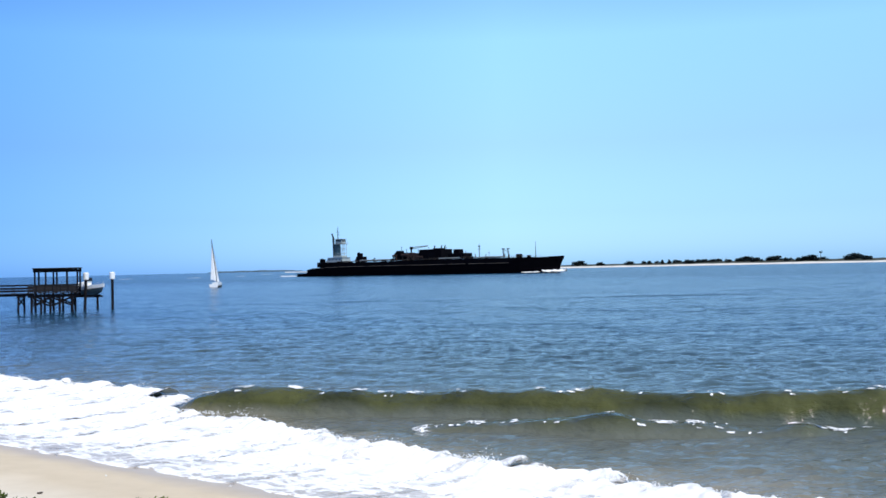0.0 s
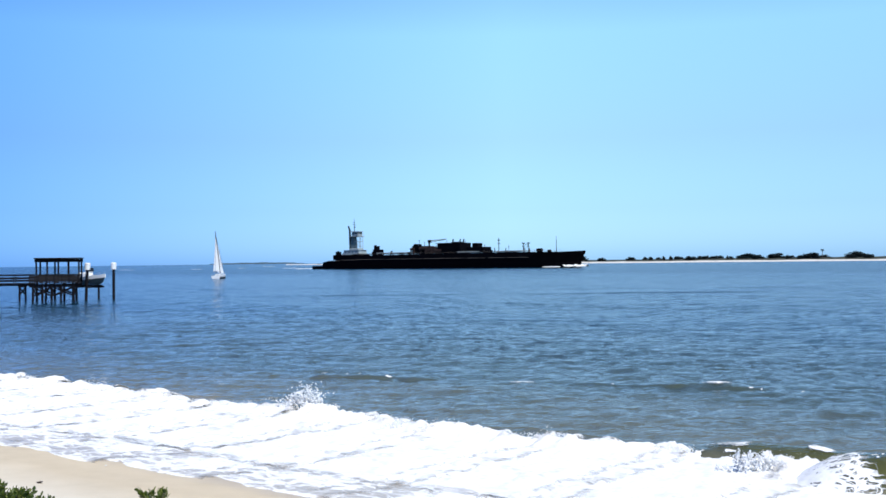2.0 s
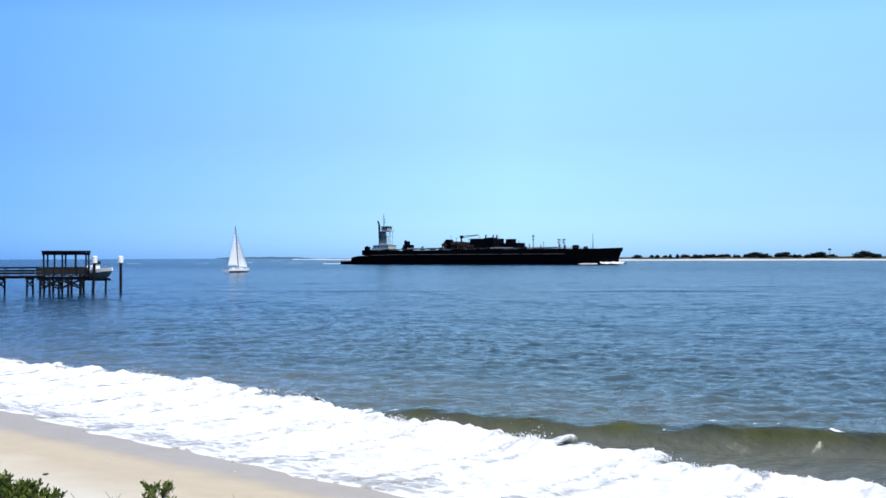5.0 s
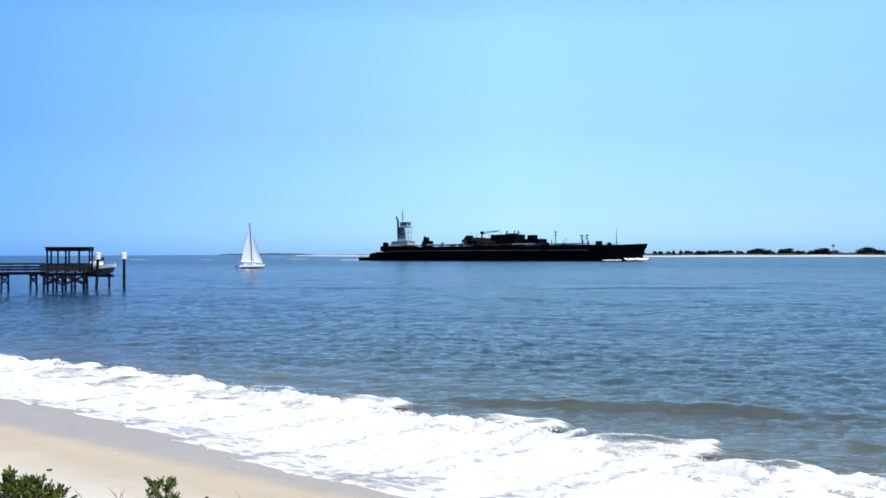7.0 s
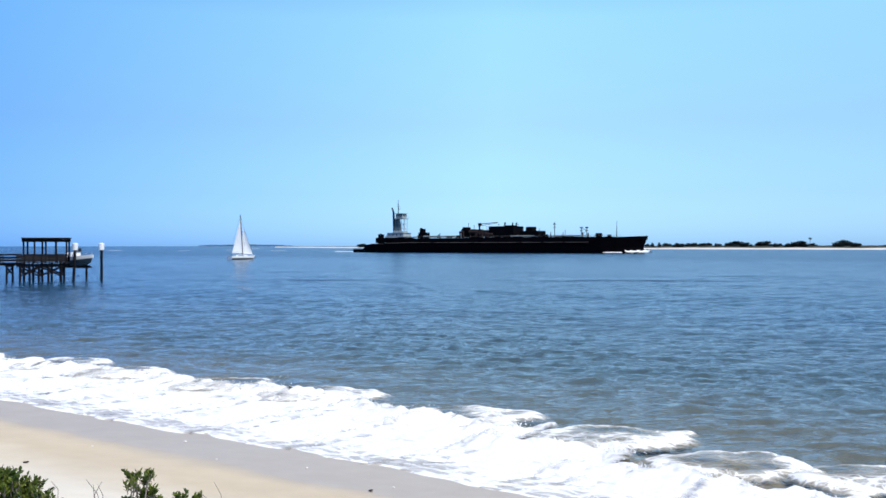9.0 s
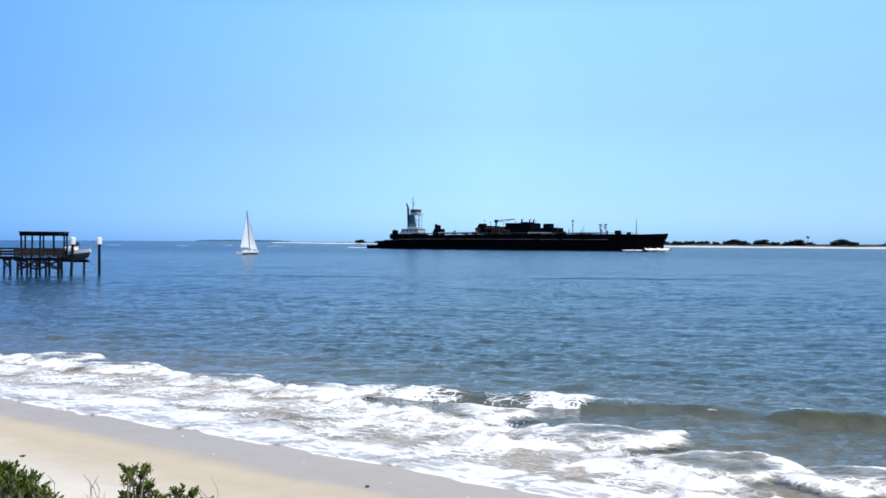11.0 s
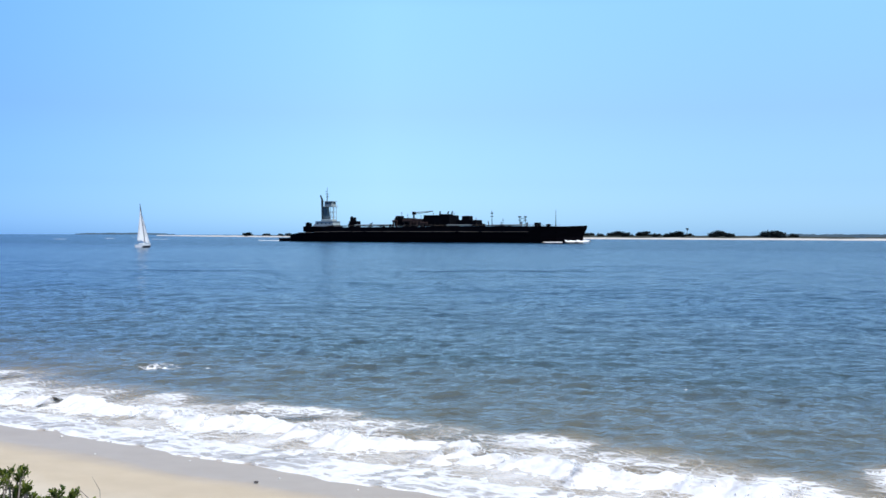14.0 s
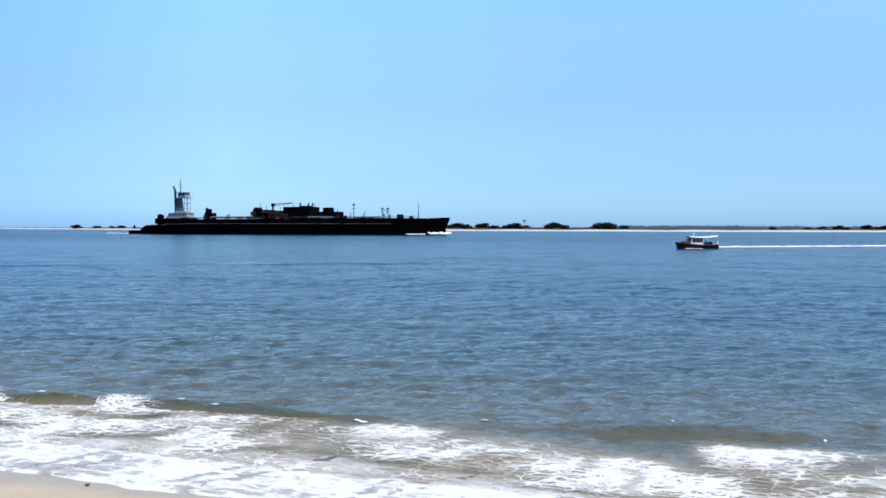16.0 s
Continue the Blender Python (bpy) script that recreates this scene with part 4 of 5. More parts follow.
        secs.append([(x + rake, w, top), (x + rake * 0.6, w * 0.93, top * 0.5), (x + rake * 0.25, w * 0.7, kz * 0.4), (x, 0.0, kz), (x + rake * 0.25, -w * 0.7, kz * 0.4), (x + rake * 0.6, -w * 0.93, top * 0.5), (x + rake, -w, top)])
    return loft(bm, secs)


def build_lift_boat():
    b = thing("powerboat", pose(-46.0, 130.4, 2.28, 0, -1.5, -46) @ Matrix.Diagonal((1.0, 0.94, 0.94, 1)))
    # the shadow on the lower hull comes from its darkened grey
    bm = fresh()
    open_hull(bm, 6.6, 2.4, 0.62, 0.28, -0.45, 0.8)
    part("hull", bm, HULLGREY, b, "lower hull in grey darkened for its shadow")
    bm = fresh()
    secs = []
    for i in range(13):
        f = i / 12
        x = -3.3 + 6.6 * f
        w = 1.22 * (1 - max(0, (f - 0.45) / 0.55) ** 2.4) + 0.05
        top = 0.62 + 0.28 * max(0, (f - 0.3) / 0.7) ** 2
        rake = 0.8 * max(0, (f - 0.7) / 0.3) ** 2
        secs.append([(x + rake, w, top - 0.34), (x + rake, w, top + 0.12), (x + rake, -w, top + 0.12), (x + rake, -w, top - 0.34)])
    loft(bm, secs)
    part("gunwale", bm, WHITEGEL, b, "white gelcoat topside")
    bm = fresh()
    box(bm, (-0.6, 0, 1.1), (0.9, 0.8, 0.95), bevel=0.1)
    part("console", bm, WHITEGEL, b)
    bm = fresh()
    box(bm, (-0.1, 0, 1.72), (0.06, 0.85, 0.5), ry=-20)
    part("windscreen", bm, GLASS, b)
    bm = fresh()
    box(bm, (-1.5, 0, 1.05), (0.5, 0.9, 0.75), bevel=0.1)
    part("leaning_post", bm, WHITEGEL, b)
    bm = fresh()
    box(bm, (-3.5, 0, 1.05), (0.55, 0.45, 0.75), bevel=0.15)
    rod(bm, (-3.5, 0, 0.7), (-3.6, 0, -0.35), 0.14, 0.1, 8)
    part("outboard_motor", bm, WHITEGEL, b)
    bm = fresh()
    for y in (-1.0, 1.0):
        rod(bm, (1.2, y, 0.75), (3.3, y * 0.3, 1.25), 0.025, n=6)
        rod(bm, (1.2, y, 0.75), (1.4, y, 1.05), 0.025, n=6)
    part("bow_rail", bm, ALU, b)
    tagged(b, "white centre-console motorboat hoisted on a lift", "motorboat")
    lift = thing("boat_lift", pose(-46.0, 130.4, 0.06, 0, 0, -46))
    for x in (-1.6, 1.3):
        bm = fresh()
        box(bm, (x, 0, 1.62), (0.2, 3.3 if x < 0 else 2.2, 0.22), bevel=0.02)
        part("cradle_beam", bm, PILE, lift)
    for y in (-0.6, 0.6):
        bm = fresh()
        box(bm, (0, y, 1.80), (3.6, 0.16, 0.14), bevel=0.02)
        part("bunk", bm, PLANK, lift)
    for x in (-1.6,):
        for y in (-1.75, 1.75):
            bm = fresh()
            rod(bm, (x, y, -2.5), (x, y, 2.5), 0.15, 0.14, 9)
            part("post", bm, PILE, lift)
    tagged(lift, "dark wooden boat lift beside the dock", "boat lift")


def build_sailboat():
    s = thing("sailboat")
    bm = fresh()
    open_hull(bm, 9.4, 3.0, 1.0, 0.35, -0.5, 0.9, 16)
    part("hull", bm, WHITEGEL, s, "white fibreglass hull")
    # dark band laid over the low hull to give it its shade
    bm = fresh()
    open_hull(bm, 9.1, 3.06, 0.34, 0.05, -0.55, 0.9, 16)
    part("hull_shade_band", bm, DARKSPAR, s, "dark band painted for the shaded hull bottom")
    bm = fresh()
    loft(bm, [[(-2.6, 0.85, 0.95), (-2.6, 0.75, 1.45), (-2.6, -0.75, 1.45), (-2.6, -0.85, 0.95)], [(0.8, 0.8, 1.0), (0.7, 0.7, 1.5), (0.7, -0.7, 1.5), (0.8, -0.8, 1.0)], [(2.4, 0.45, 1.1), (2.1, 0.4, 1.35), (2.1, -0.4, 1.35), (2.4, -0.45, 1.1)]])
    cab = part("cabin", bm, WHITEGEL, s)
    for y in (-1, 1):
        bm = fresh()
        box(bm, (-0.7, y * 0.79, 1.25), (2.2, 0.04, 0.2), rz=0)
        part("cabin_window", bm, GLASS, cab)
    bm = fresh()
    box(bm, (-3.6, 0, 1.02), (1.7, 1.6, 0.06))
    part("cockpit", bm, HULLGREY, s)
    bm = fresh()
    rod(bm, (0.7, 0, 0.9), (0.45, 0, 14.2), 0.15, 0.11, 10)
    part("mast", bm, DARKSPAR, s, "dark slender mast")
    swing = radians(20)
    bx, by = -math.cos(swing), math.sin(swing)
    bm = fresh()
    rod(bm, (0.6, 0, 2.1), (0.6 + 3.5 * bx, 3.5 * by, 2.2), 0.07, 0.06, 8)
    part("boom", bm, ALU, s)

    def sail(name, tack, head, clew, belly, label):
        n = 14
        co = []
        tack, head, clew = Vector(tack), Vector(head), Vector(clew)
        for i in range(n + 1):
            u = i / n
            a = tack.lerp(head, u)
            c = clew.lerp(head, u ** 0.92)
            for j in range(n + 1):
                v = j / n
                p = a.lerp(c, v)
                p.y += belly * math.sin(math.pi * v ** 0.8) * (1 - u) ** 0.6 * (0.4 + 0.6 * min(1, u * 4))
                co.append(p)
        ob = sheet(name, co, n + 1, n + 1, SAIL)
        ob.parent = s
        ob["label"] = label
        return ob

    sail("mainsail", (0.55, 0.02, 2.3), (0.42, 0.02, 12.9), (0.6 + 3.3 * bx, 3.3 * by, 2.4), 0.5, "white triangular mainsail")
    sail("jib", (4.7, 0, 1.5), (1.35, 0, 10.4), (0.9, 0.9, 2.0), 0.7, "white triangular headsail")
    bm = fresh()
    rod(bm, (4.75, 0, 1.4), (0.55, 0, 13.4), 0.02, n=5)
    rod(bm, (-4.6, 0, 1.1), (0.45, 0, 14.1), 0.02, n=5)
    for y in (-1.35, 1.35):
        rod(bm, (0.5, y, 1.1), (0.5, y * 0.6, 7.5), 0.02, n=5)
        rod(bm, (0.5, y * 0.6, 7.5), (0.45, 0, 13.5), 0.02, n=5)
        rod(bm, (0.55, 0, 7.5), (0.5, y * 0.6, 7.5), 0.03, n=5)
    part("rigging", bm, DARKSPAR, s)
    bm = fresh()
    for y in (-1.25, 1.25):
        for x in (-4.2, -2.4, -0.6, 1.2):
            rod(bm, (x, y, 1.0), (x, y, 1.6), 0.02, n=5)
        rod(bm, (-4.2, y, 1.58), (2.4, y * 0.9, 1.62), 0.015, n=5)
    part("guard_rail", bm, ALU, s)
    tagged(s, "white sloop sailing with mainsail and jib set", "sailboat")
    return s


def build_cruiser():
    """Small cabin cruiser; local x forward, waterline at z = 0."""
    c = thing("cabin_cruiser")
    bm = fresh()
    open_hull(bm, 9.4, 3.0, 0.82, 0.62, -0.5, 0.6, 16)
    part("hull", bm, NAVYHULL, c, "dark maroon hull")
    bm = fresh()
    secs = []
    for i in range(17):
        f = i / 16
        x = -4.7 + 9.4 * f
        w = 1.5 * (1 - max(0, (f - 0.45) / 0.55) ** 2.4) + 0.06
        top = 0.82 + 0.62 * max(0, (f - 0.3) / 0.7) ** 2
        rake = 0.6 * max(0, (f - 0.7) / 0.3) ** 2
        secs.append([(x + rake, w, top - 0.05), (x + rake, w, top + 0.07), (x + rake, -w, top + 0.07), (x + rake, -w, top - 0.05)])
    loft(bm, secs)
    part("rub_rail", bm, WOOD, c, "varnished wooden rail")
    bm = fresh()
    loft(bm, [[(-0.9, 1.05, 0.9), (-0.9, 0.98, 2.5), (-0.9, -0.98, 2.5), (-0.9, -1.05, 0.9)], [(2.0, 1.0, 1.0), (1.7, 0.95, 2.5), (1.7, -0.95, 2.5), (2.0, -1.0, 1.0)]])
    cab = part("cabin", bm, WHITEGEL, c, "white cabin")
    bm = fresh()
    loft(bm, [[(1.8, 0.9, 0.9), (1.8, 0.85, 1.65), (1.8, -0.85, 1.65), (1.8, -0.9, 0.9)], [(3.6, 0.55, 1.1), (3.4, 0.5, 1.6), (3.4, -0.5, 1.6), (3.6, -0.55, 1.1)]])
    part("trunk_cabin", bm, WOOD, c)
    for y in (-1, 1):
        for x in (-0.45, 0.4, 1.25):
            bm = fresh()
            box(bm, (x, y * 1.035, 1.88), (0.78, 0.06, 1.0), bevel=0.02)
            part("cabin_window", bm, GLASS, cab)
    for y in (-0.5, 0.5):
        bm = fresh()
        box(bm, (1.88, y, 2.0), (0.06, 0.75, 0.6), ry=-8)
        part("windscreen", bm, GLASS, cab)
    bm = fresh()
    secs = []
    for i in range(11):
        f = i / 10
        x = 2.3 - 6.9 * f
        z = 2.62 - 0.16 * math.sin(f * math.pi) + 0.25 * max(0, f - 0.55)
        secs.append([(x, 1.2, z - 0.08), (x, 1.0, z + 0.1), (x, 0, z + 0.2), (x, -1.0, z + 0.1), (x, -1.2, z - 0.08), (x, 0, z - 0.02)])
    loft(bm, secs)
    part("canopy", bm, WHITEGEL, c, "long white canopy roof")
    for x in (-2.2, -4.2):
        for y in (-1.05, 1.05):
            bm = fresh()
            rod(bm, (x, y, 0.9), (x, y, 2.68), 0.04, n=6)
            part("canopy_post", bm, ALU, c)
    bm = fresh()
    rod(bm, (0.9, 0, 2.7), (0.8, 0, 4.2), 0.05, 0.03, 6)
    box(bm, (0.85, 0, 3.2), (0.5, 0.3, 0.12))
    part("mast", bm, WHITEGEL, c)
    bm = fresh()
    box(bm, (-4.95, 0.2, 1.15), (0.5, 0.5, 0.8), bevel=0.14)
    rod(bm, (-4.95, 0.2, 0.8), (-5.0, 0.2, -0.3), 0.13, 0.1, 8)
    part("outboard_motor", bm, WHITEGEL, c)
    bm = fresh()
    for k in range(3):
        box(bm, (-1.9 - k * 0.9, 0.6 - k * 0.5, 1.15), (0.6, 0.5, 0.7), bevel=0.1)
    part("cockpit_seat", bm, BLACK, c)
    for ch in c.children_recursive:
        ch.data.transform(Matrix.Diagonal((0.94, 0.94, 0.94, 1)))
    tagged(c, "small maroon cabin cruiser with a white canopy", "boat")
    return c


build_dock()
build_mooring((-42.75, 129.4), 4.75, "tall mooring pile with a white cap")
build_mooring((-45.85, 128.0), 4.75, "mooring pile with a white cap beside the boat", 3.0)
build_lift_boat()
SLOOP = build_sailboat()
CRUISER = build_cruiser()


# ---- foam of the ships ----
def foam_strip(name, length, width, material, parent, height=0.1, seed=1, taper=0.0, at=None):
    """A froth ribbon along local x from 0 back to -length."""
    nx, ny = max(12, int(length * 3)) if length < 40 else int(length * 1.2), 9
    co, cv = [], []
    for i in range(nx + 1):
        f = i / nx
        w = width * (1 - taper * (1 - f)) * (0.8 + 0.5 * nz(f * length * 0.3, seed))
        for j in range(ny + 1):
            v = j / ny * 2 - 1
            lump = max(0.0, 1 - v * v) * height * (0.6 + 0.9 * abs(nz(f * length * 0.9, v * 2 + seed)))
            co.append((-length * f, v * w / 2 + 0.25 * width * nz(f * length * 0.12, seed + 30), 0.02 + lump))
            cv.append(min(1.0, (1 - abs(v)) * 2.2) * min(1, f * length * 2, (1 - f) * 6 + 0.15))
    ob = sheet(name, co, nx + 1, ny + 1, material, cv)
    ob.parent = parent
    if at is not None:
        ob.matrix_basis = at
    return ob


for side_y, turn in ((-1.2, 29), (1.2, -29)):
    foam_strip("bow_wave", 13, 3.4, FOAM, BARGE, 1.5, 2, 0.3, pose(183.0, side_y, 0.2, 0, 0, turn))["label"] = "white curling bow wave"
    foam_strip("side_wash", 11, 2.0, SWASH, BARGE, 0.7, 4, 0.3, pose(172, side_y * 8.6, 0.1, 0, 0, turn * 0.24))
foam_strip("stern_wash", 20, 5, FOAM, TUG, 0.35, 5, 0.1, pose(-9, 0, 0.2))["label"] = "churned white propeller wash"
foam_strip("wake", 95, 1.9, FOAM, CRUISER, 0.35, 6, 0.2, pose(-4.3, 0, 0.16, 0, 0, 1.2))["label"] = "long white wake"
foam_strip("bow_wave", 4.0, 0.5, FOAM, CRUISER, 0.1, 7, 0.2, pose(3.6, 1.25, 0.0, 0, 0, -10))
foam_strip("bow_wave", 4.0, 0.5, FOAM, CRUISER, 0.1, 8, 0.2, pose(3.6, -1.25, 0.0, 0, 0, 10))


def build_streaks():
    """Thin crests breaking on a far bar, and the long low swells that ships have left."""
    for k, (b, d, L_) in enumerate(((-17.2, 860, 12), (-13.6, 800, 10), (-8.4, 790, 12), (-11.2, 900, 8), (-9.6, 1250, 16))):
        holder = thing("breaking_crest", pose(d * math.sin(radians(b)), d * math.cos(radians(b)), 0.1, 0, 0, 4 - b))
        foam_strip("foam", L_, 1.0, FOAM, holder, 0.16, 20 + k, 0.2)
        tagged(holder, "thin white crest breaking on a far sand bar", "breaker", "crests on the far bar")
    swells = []
    for k, (x, y, L_, h, turn) in enumerate(((18, 134, 150, 0.22, -4), (38, 152, 120, 0.16, -5), (-6, 176, 150, 0.15, -2), (30, 108, 90, 0.14, -7))):
        nx, ny = 160, 12
        co = []
        for j in range(ny + 1):
            v = j / ny * 2 - 1
            for i in range(nx + 1):
                u = i / nx * 2 - 1
                px = u * L_ / 2
                hh = h * max(0, 1 - abs(u) ** 2) * (0.8 + 0.5 * nz(px * 0.05, k)) * (0.5 + 0.5 * math.cos(math.pi * v))
                co.append((px, v * 2.4 + 2.5 * nz(px * 0.02, k + 4), hh - 0.06 + 0.03 * nz(px * 0.5, v * 3, k)))
        ob = sheet("ship_swell", co, ny + 1, nx + 1, WATER)
        tagged(ob, "long low blue-grey swell in the wake of ships", "swell", "ship swells on the channel")
        swells.append((ob, x, y, turn))
    return swells


SWELLS = build_streaks()


# ---- shrubs at the top of the beach ----
def ground_z(x, y):
    return float(beach_z((x - SHORE.x) * OFF.x + (y - SHORE.y) * OFF.y))


def leaf_blade(bm, p, out, wide, L_, cup):
    """One oblong leathery leaf, cupped along its rib."""
    v = [bm.verts.new(q) for q in (p, p + out * L_ * 0.3 + wide * 0.7 + cup, p + out * L_ * 0.65 + wide + cup, p + out * L_ * 0.92 + wide * 0.55 + cup * 0.6, p + out * L_,
                                   p + out * L_ * 0.92 - wide * 0.55 + cup * 0.6, p + out * L_ * 0.65 - wide + cup, p + out * L_ * 0.3 - wide * 0.7 + cup)]
    mid = bm.verts.new(p + out * L_ * 0.6)
    for q in range(8):
        bm.faces.new((mid, v[q], v[(q + 1) % 8]))


def spray_of_leaves(bs, bl, heart, size, rnd):
    """A tuft of short upright twigs with leaves whorled round them."""
    for k in range(rnd.randint(3, 5)):
        lean = Vector((rnd.gauss(0, 0.42), rnd.gauss(0, 0.35), 1)).normalized()
        foot = heart + Vector((rnd.gauss(0, 0.35), rnd.gauss(0, 0.35), -0.7)) * size
        reach = size * rnd.uniform(0.9, 1.7)
        rod(bs, foot, foot + lean * reach, 0.004, 0.002, 4)
        count = rnd.randint(9, 14)
        for i in range(count):
            f = 0.2 + 0.8 * i / (count - 1)
            side = lean.orthogonal().normalized()
            side.rotate(Matrix.Rotation(i * 2.4 + rnd.uniform(-0.5, 0.5), 3, lean))
            out = (side * (1.1 - 0.75 * f) + lean * rnd.uniform(0.45, 0.9)).normalized()
            wide = out.cross(lean)
            if wide.length < 0.05:
                wide = out.orthogonal()
            L_ = rnd.uniform(0.028, 0.048)
            wide = wide.normalized() * L_ * rnd.uniform(0.2, 0.29)
            leaf_blade(bl, foot + lean * reach * f, out, wide, L_, wide.cross(out).normalized() * L_ * 0.08)


def make_shrub(b0, d, tufts, seed, label):
    """tufts: (bearing, elevation of the top, size) of each leafy spray, all about d away."""
    rnd = random.Random(seed)
    x, y = at_bearing(b0, d)
    z0 = ground_z(x, y)
    s = thing("shrub", pose(x, y, z0 - 0.02))
    bs, bl = fresh(), fresh()
    for b, el, size in tufts:
        far = d + rnd.uniform(-0.12, 0.12)
        tx, ty = at_bearing(b, far)
        heart = Vector((tx - x, ty - y, height_at(el, far) - z0 - size * 0.9))
        root = Vector((heart.x * 0.25 + rnd.uniform(-0.04, 0.04), heart.y * 0.3, 0))
        knee = root.lerp(heart, 0.55) + Vector((rnd.uniform(-0.05, 0.05), rnd.uniform(-0.05, 0.05), -0.04))
        rod(bs, root, knee, 0.012, 0.009, 5)
        rod(bs, knee, heart, 0.009, 0.005, 5)
        spray_of_leaves(bs, bl, heart, size, rnd)
    part("branchwork", bs, TWIG, s)
    part("foliage", bl, LEAF, s, "glossy green leaves")
    return tagged(s, label, "shrub", "shrubs at the top of the beach")


def make_dead_stalk(x, y, top, seed, label="dry grey leafless stalk in the dune sand"):
    rnd = random.Random(seed)
    z0 = ground_z(x, y)
    bm = fresh()
    p = Vector((0, 0, -0.05))
    h = top - z0
    d = Vector((rnd.uniform(-0.15, 0.15), rnd.uniform(-0.1, 0.1), 1)).normalized()
    for k in range(6):
        q = p + d * h / 6
        rod(bm, p, q, 0.006 - 0.0007 * k, 0.0055 - 0.0007 * k, 5)
        if k > 1:
            e = Vector((rnd.uniform(-0.7, 0.7), rnd.uniform(-0.4, 0.4), rnd.uniform(0.5, 1))).normalized()
            rod(bm, q, q + e * h * rnd.uniform(0.06, 0.14), 0.003, 0.0015, 4)
        d = (d + Vector((rnd.uniform(-0.1, 0.1), rnd.uniform(-0.1, 0.1), 0))).normalized()
        p = q
    ob = link_mesh("dead_stalk", bm, TWIG)
    ob.matrix_basis = pose(x, y, z0)
    return tagged(ob, label, "twig", "dry stalks by the shrubs")


def at_bearing(b, d):
    return d * math.sin(radians(b)), d * math.cos(radians(b))


def height_at(el, d):
    return EYE + d * math.tan(radians(el))


def build_plants():
    d = 7.0
    rnd = random.Random(12)
    crest = ((-25.6, -11.0), (-24.6, -11.1), (-23.8, -10.9), (-23.1, -11.22), (-22.83, -11.4), (-22.42, -11.75), (-21.95, -11.95), (-21.6, -11.75), (-21.35, -12.5), (-21.17, -12.7), (-20.75, -12.95), (-20.6, -13.5))
    tufts = [(b, el, 0.07) for b, el in crest]
    for k in range(95):
        b = rnd.uniform(-25.8, -20.7)
        top = float(np.interp(b, [c[0] for c in crest], [c[1] for c in crest]))
        tufts.append((b, top - 0.25 - 3.2 * rnd.random() ** 1.3, rnd.uniform(0.05, 0.08)))
    make_shrub(-23.4, d, tufts, 3, "dense green broad-leaved shrub at the beach edge")
    tufts = [(-16.55, -11.92, 0.06), (-16.78, -12.41, 0.06), (-15.89, -12.02, 0.045), (-16.1, -12.3, 0.05), (-16.3, -12.5, 0.06), (-15.6, -12.9, 0.05), (-15.75, -13.0, 0.05), (-16.07, -13.04, 0.055), (-16.42, -13.35, 0.06), (-17.16, -13.45, 0.05), (-16.95, -13.8, 0.06), (-16.2, -13.8, 0.06)]
    tufts += [(rnd.uniform(-17.2, -15.6), rnd.uniform(-15.0, -13.9), 0.06) for k in range(14)]
    make_shrub(-16.5, d, tufts, 5, "sparse green shrub with upright leafy shoots")
    tufts = [(-14.24, -13.25, 0.045), (-13.26, -13.3, 0.045), (-13.5, -13.6, 0.05), (-14.63, -13.65, 0.06), (-15.3, -13.4, 0.055), (-15.15, -13.75, 0.055), (-14.9, -13.9, 0.06), (-14.32, -13.85, 0.06), (-13.87, -13.8, 0.06), (-12.8, -13.95, 0.04), (-12.49, -14.05, 0.04)]
    tufts += [(rnd.uniform(-15.2, -13.0), rnd.uniform(-15.2, -14.0), 0.06) for k in range(18)]
    make_shrub(-14.2, d, tufts, 7, "low green shrub with small leafy shoots")
    for b, el, sd in ((-20.35, -12.5, 1), (-19.7, -12.9, 2), (-18.1, -12.9, 3), (-17.35, -12.5, 4), (-17.9, -13.3, 5), (-12.0, -13.4, 6), (-11.7, -13.3, 7), (-20.0, -13.6, 8), (-17.0, -12.7, 9), (-17.1, -13.0, 10), (-16.9, -12.4, 11), (-18.3, -13.4, 12), (-20.6, -12.9, 13), (-11.85, -13.6, 14), (-15.6, -13.3, 15)):
        x, y = at_bearing(b, 7.2)
        make_dead_stalk(x, y, height_at(el, 7.2), sd)


build_plants()


def build_litter():
    for i, (sx, sy, L_) in enumerate(((-7.29, 17.97, 0.11), (-1.06, 16.86, 0.08))):
        bm = fresh()
        rnd = random.Random(i)
        bmesh.ops.create_icosphere(bm, subdivisions=2, radius=1.0)
        for v in bm.verts:
            v.co = Vector((v.co.x * L_ / 2, v.co.y * 0.04, v.co.z * L_ * 0.16)) * (1 + 0.5 * nz(v.co.x * 2, v.co.y * 2, v.co.z * 2 + i))
        ob = link_mesh("driftwood", bm, DRIFT)
        ob.matrix_basis = pose(sx, sy, ground_z(sx, sy) + 0.015, 0, 0, 10)
        tagged(ob, "small dark scrap of driftwood on the sand", "driftwood")
    for i, (sx, sy) in enumerate(((-5.35, 21.6), (-0.7, 17.3), (-2.4, 18.9), (-4.2, 19.4), (-6.9, 20.3), (0.6, 16.4))):
        bm = fresh()
        bmesh.ops.create_icosphere(bm, subdivisions=2, radius=0.022 if i else 0.035)
        for v in bm.verts:
            v.co.z = max(v.co.z * 0.5, -0.01)
            v.co *= 1 + 0.2 * nz(v.co.x * 30, v.co.y * 30, i)
        ob = link_mesh("seashell", bm, SHELL, smooth=True)
        ob.matrix_basis = pose(sx, sy, ground_z(sx, sy) + 0.01, 0, 0, i * 40)
        tagged(ob, "small white seashell on the wet sand", "shell", "shells on the beach")


build_litter()


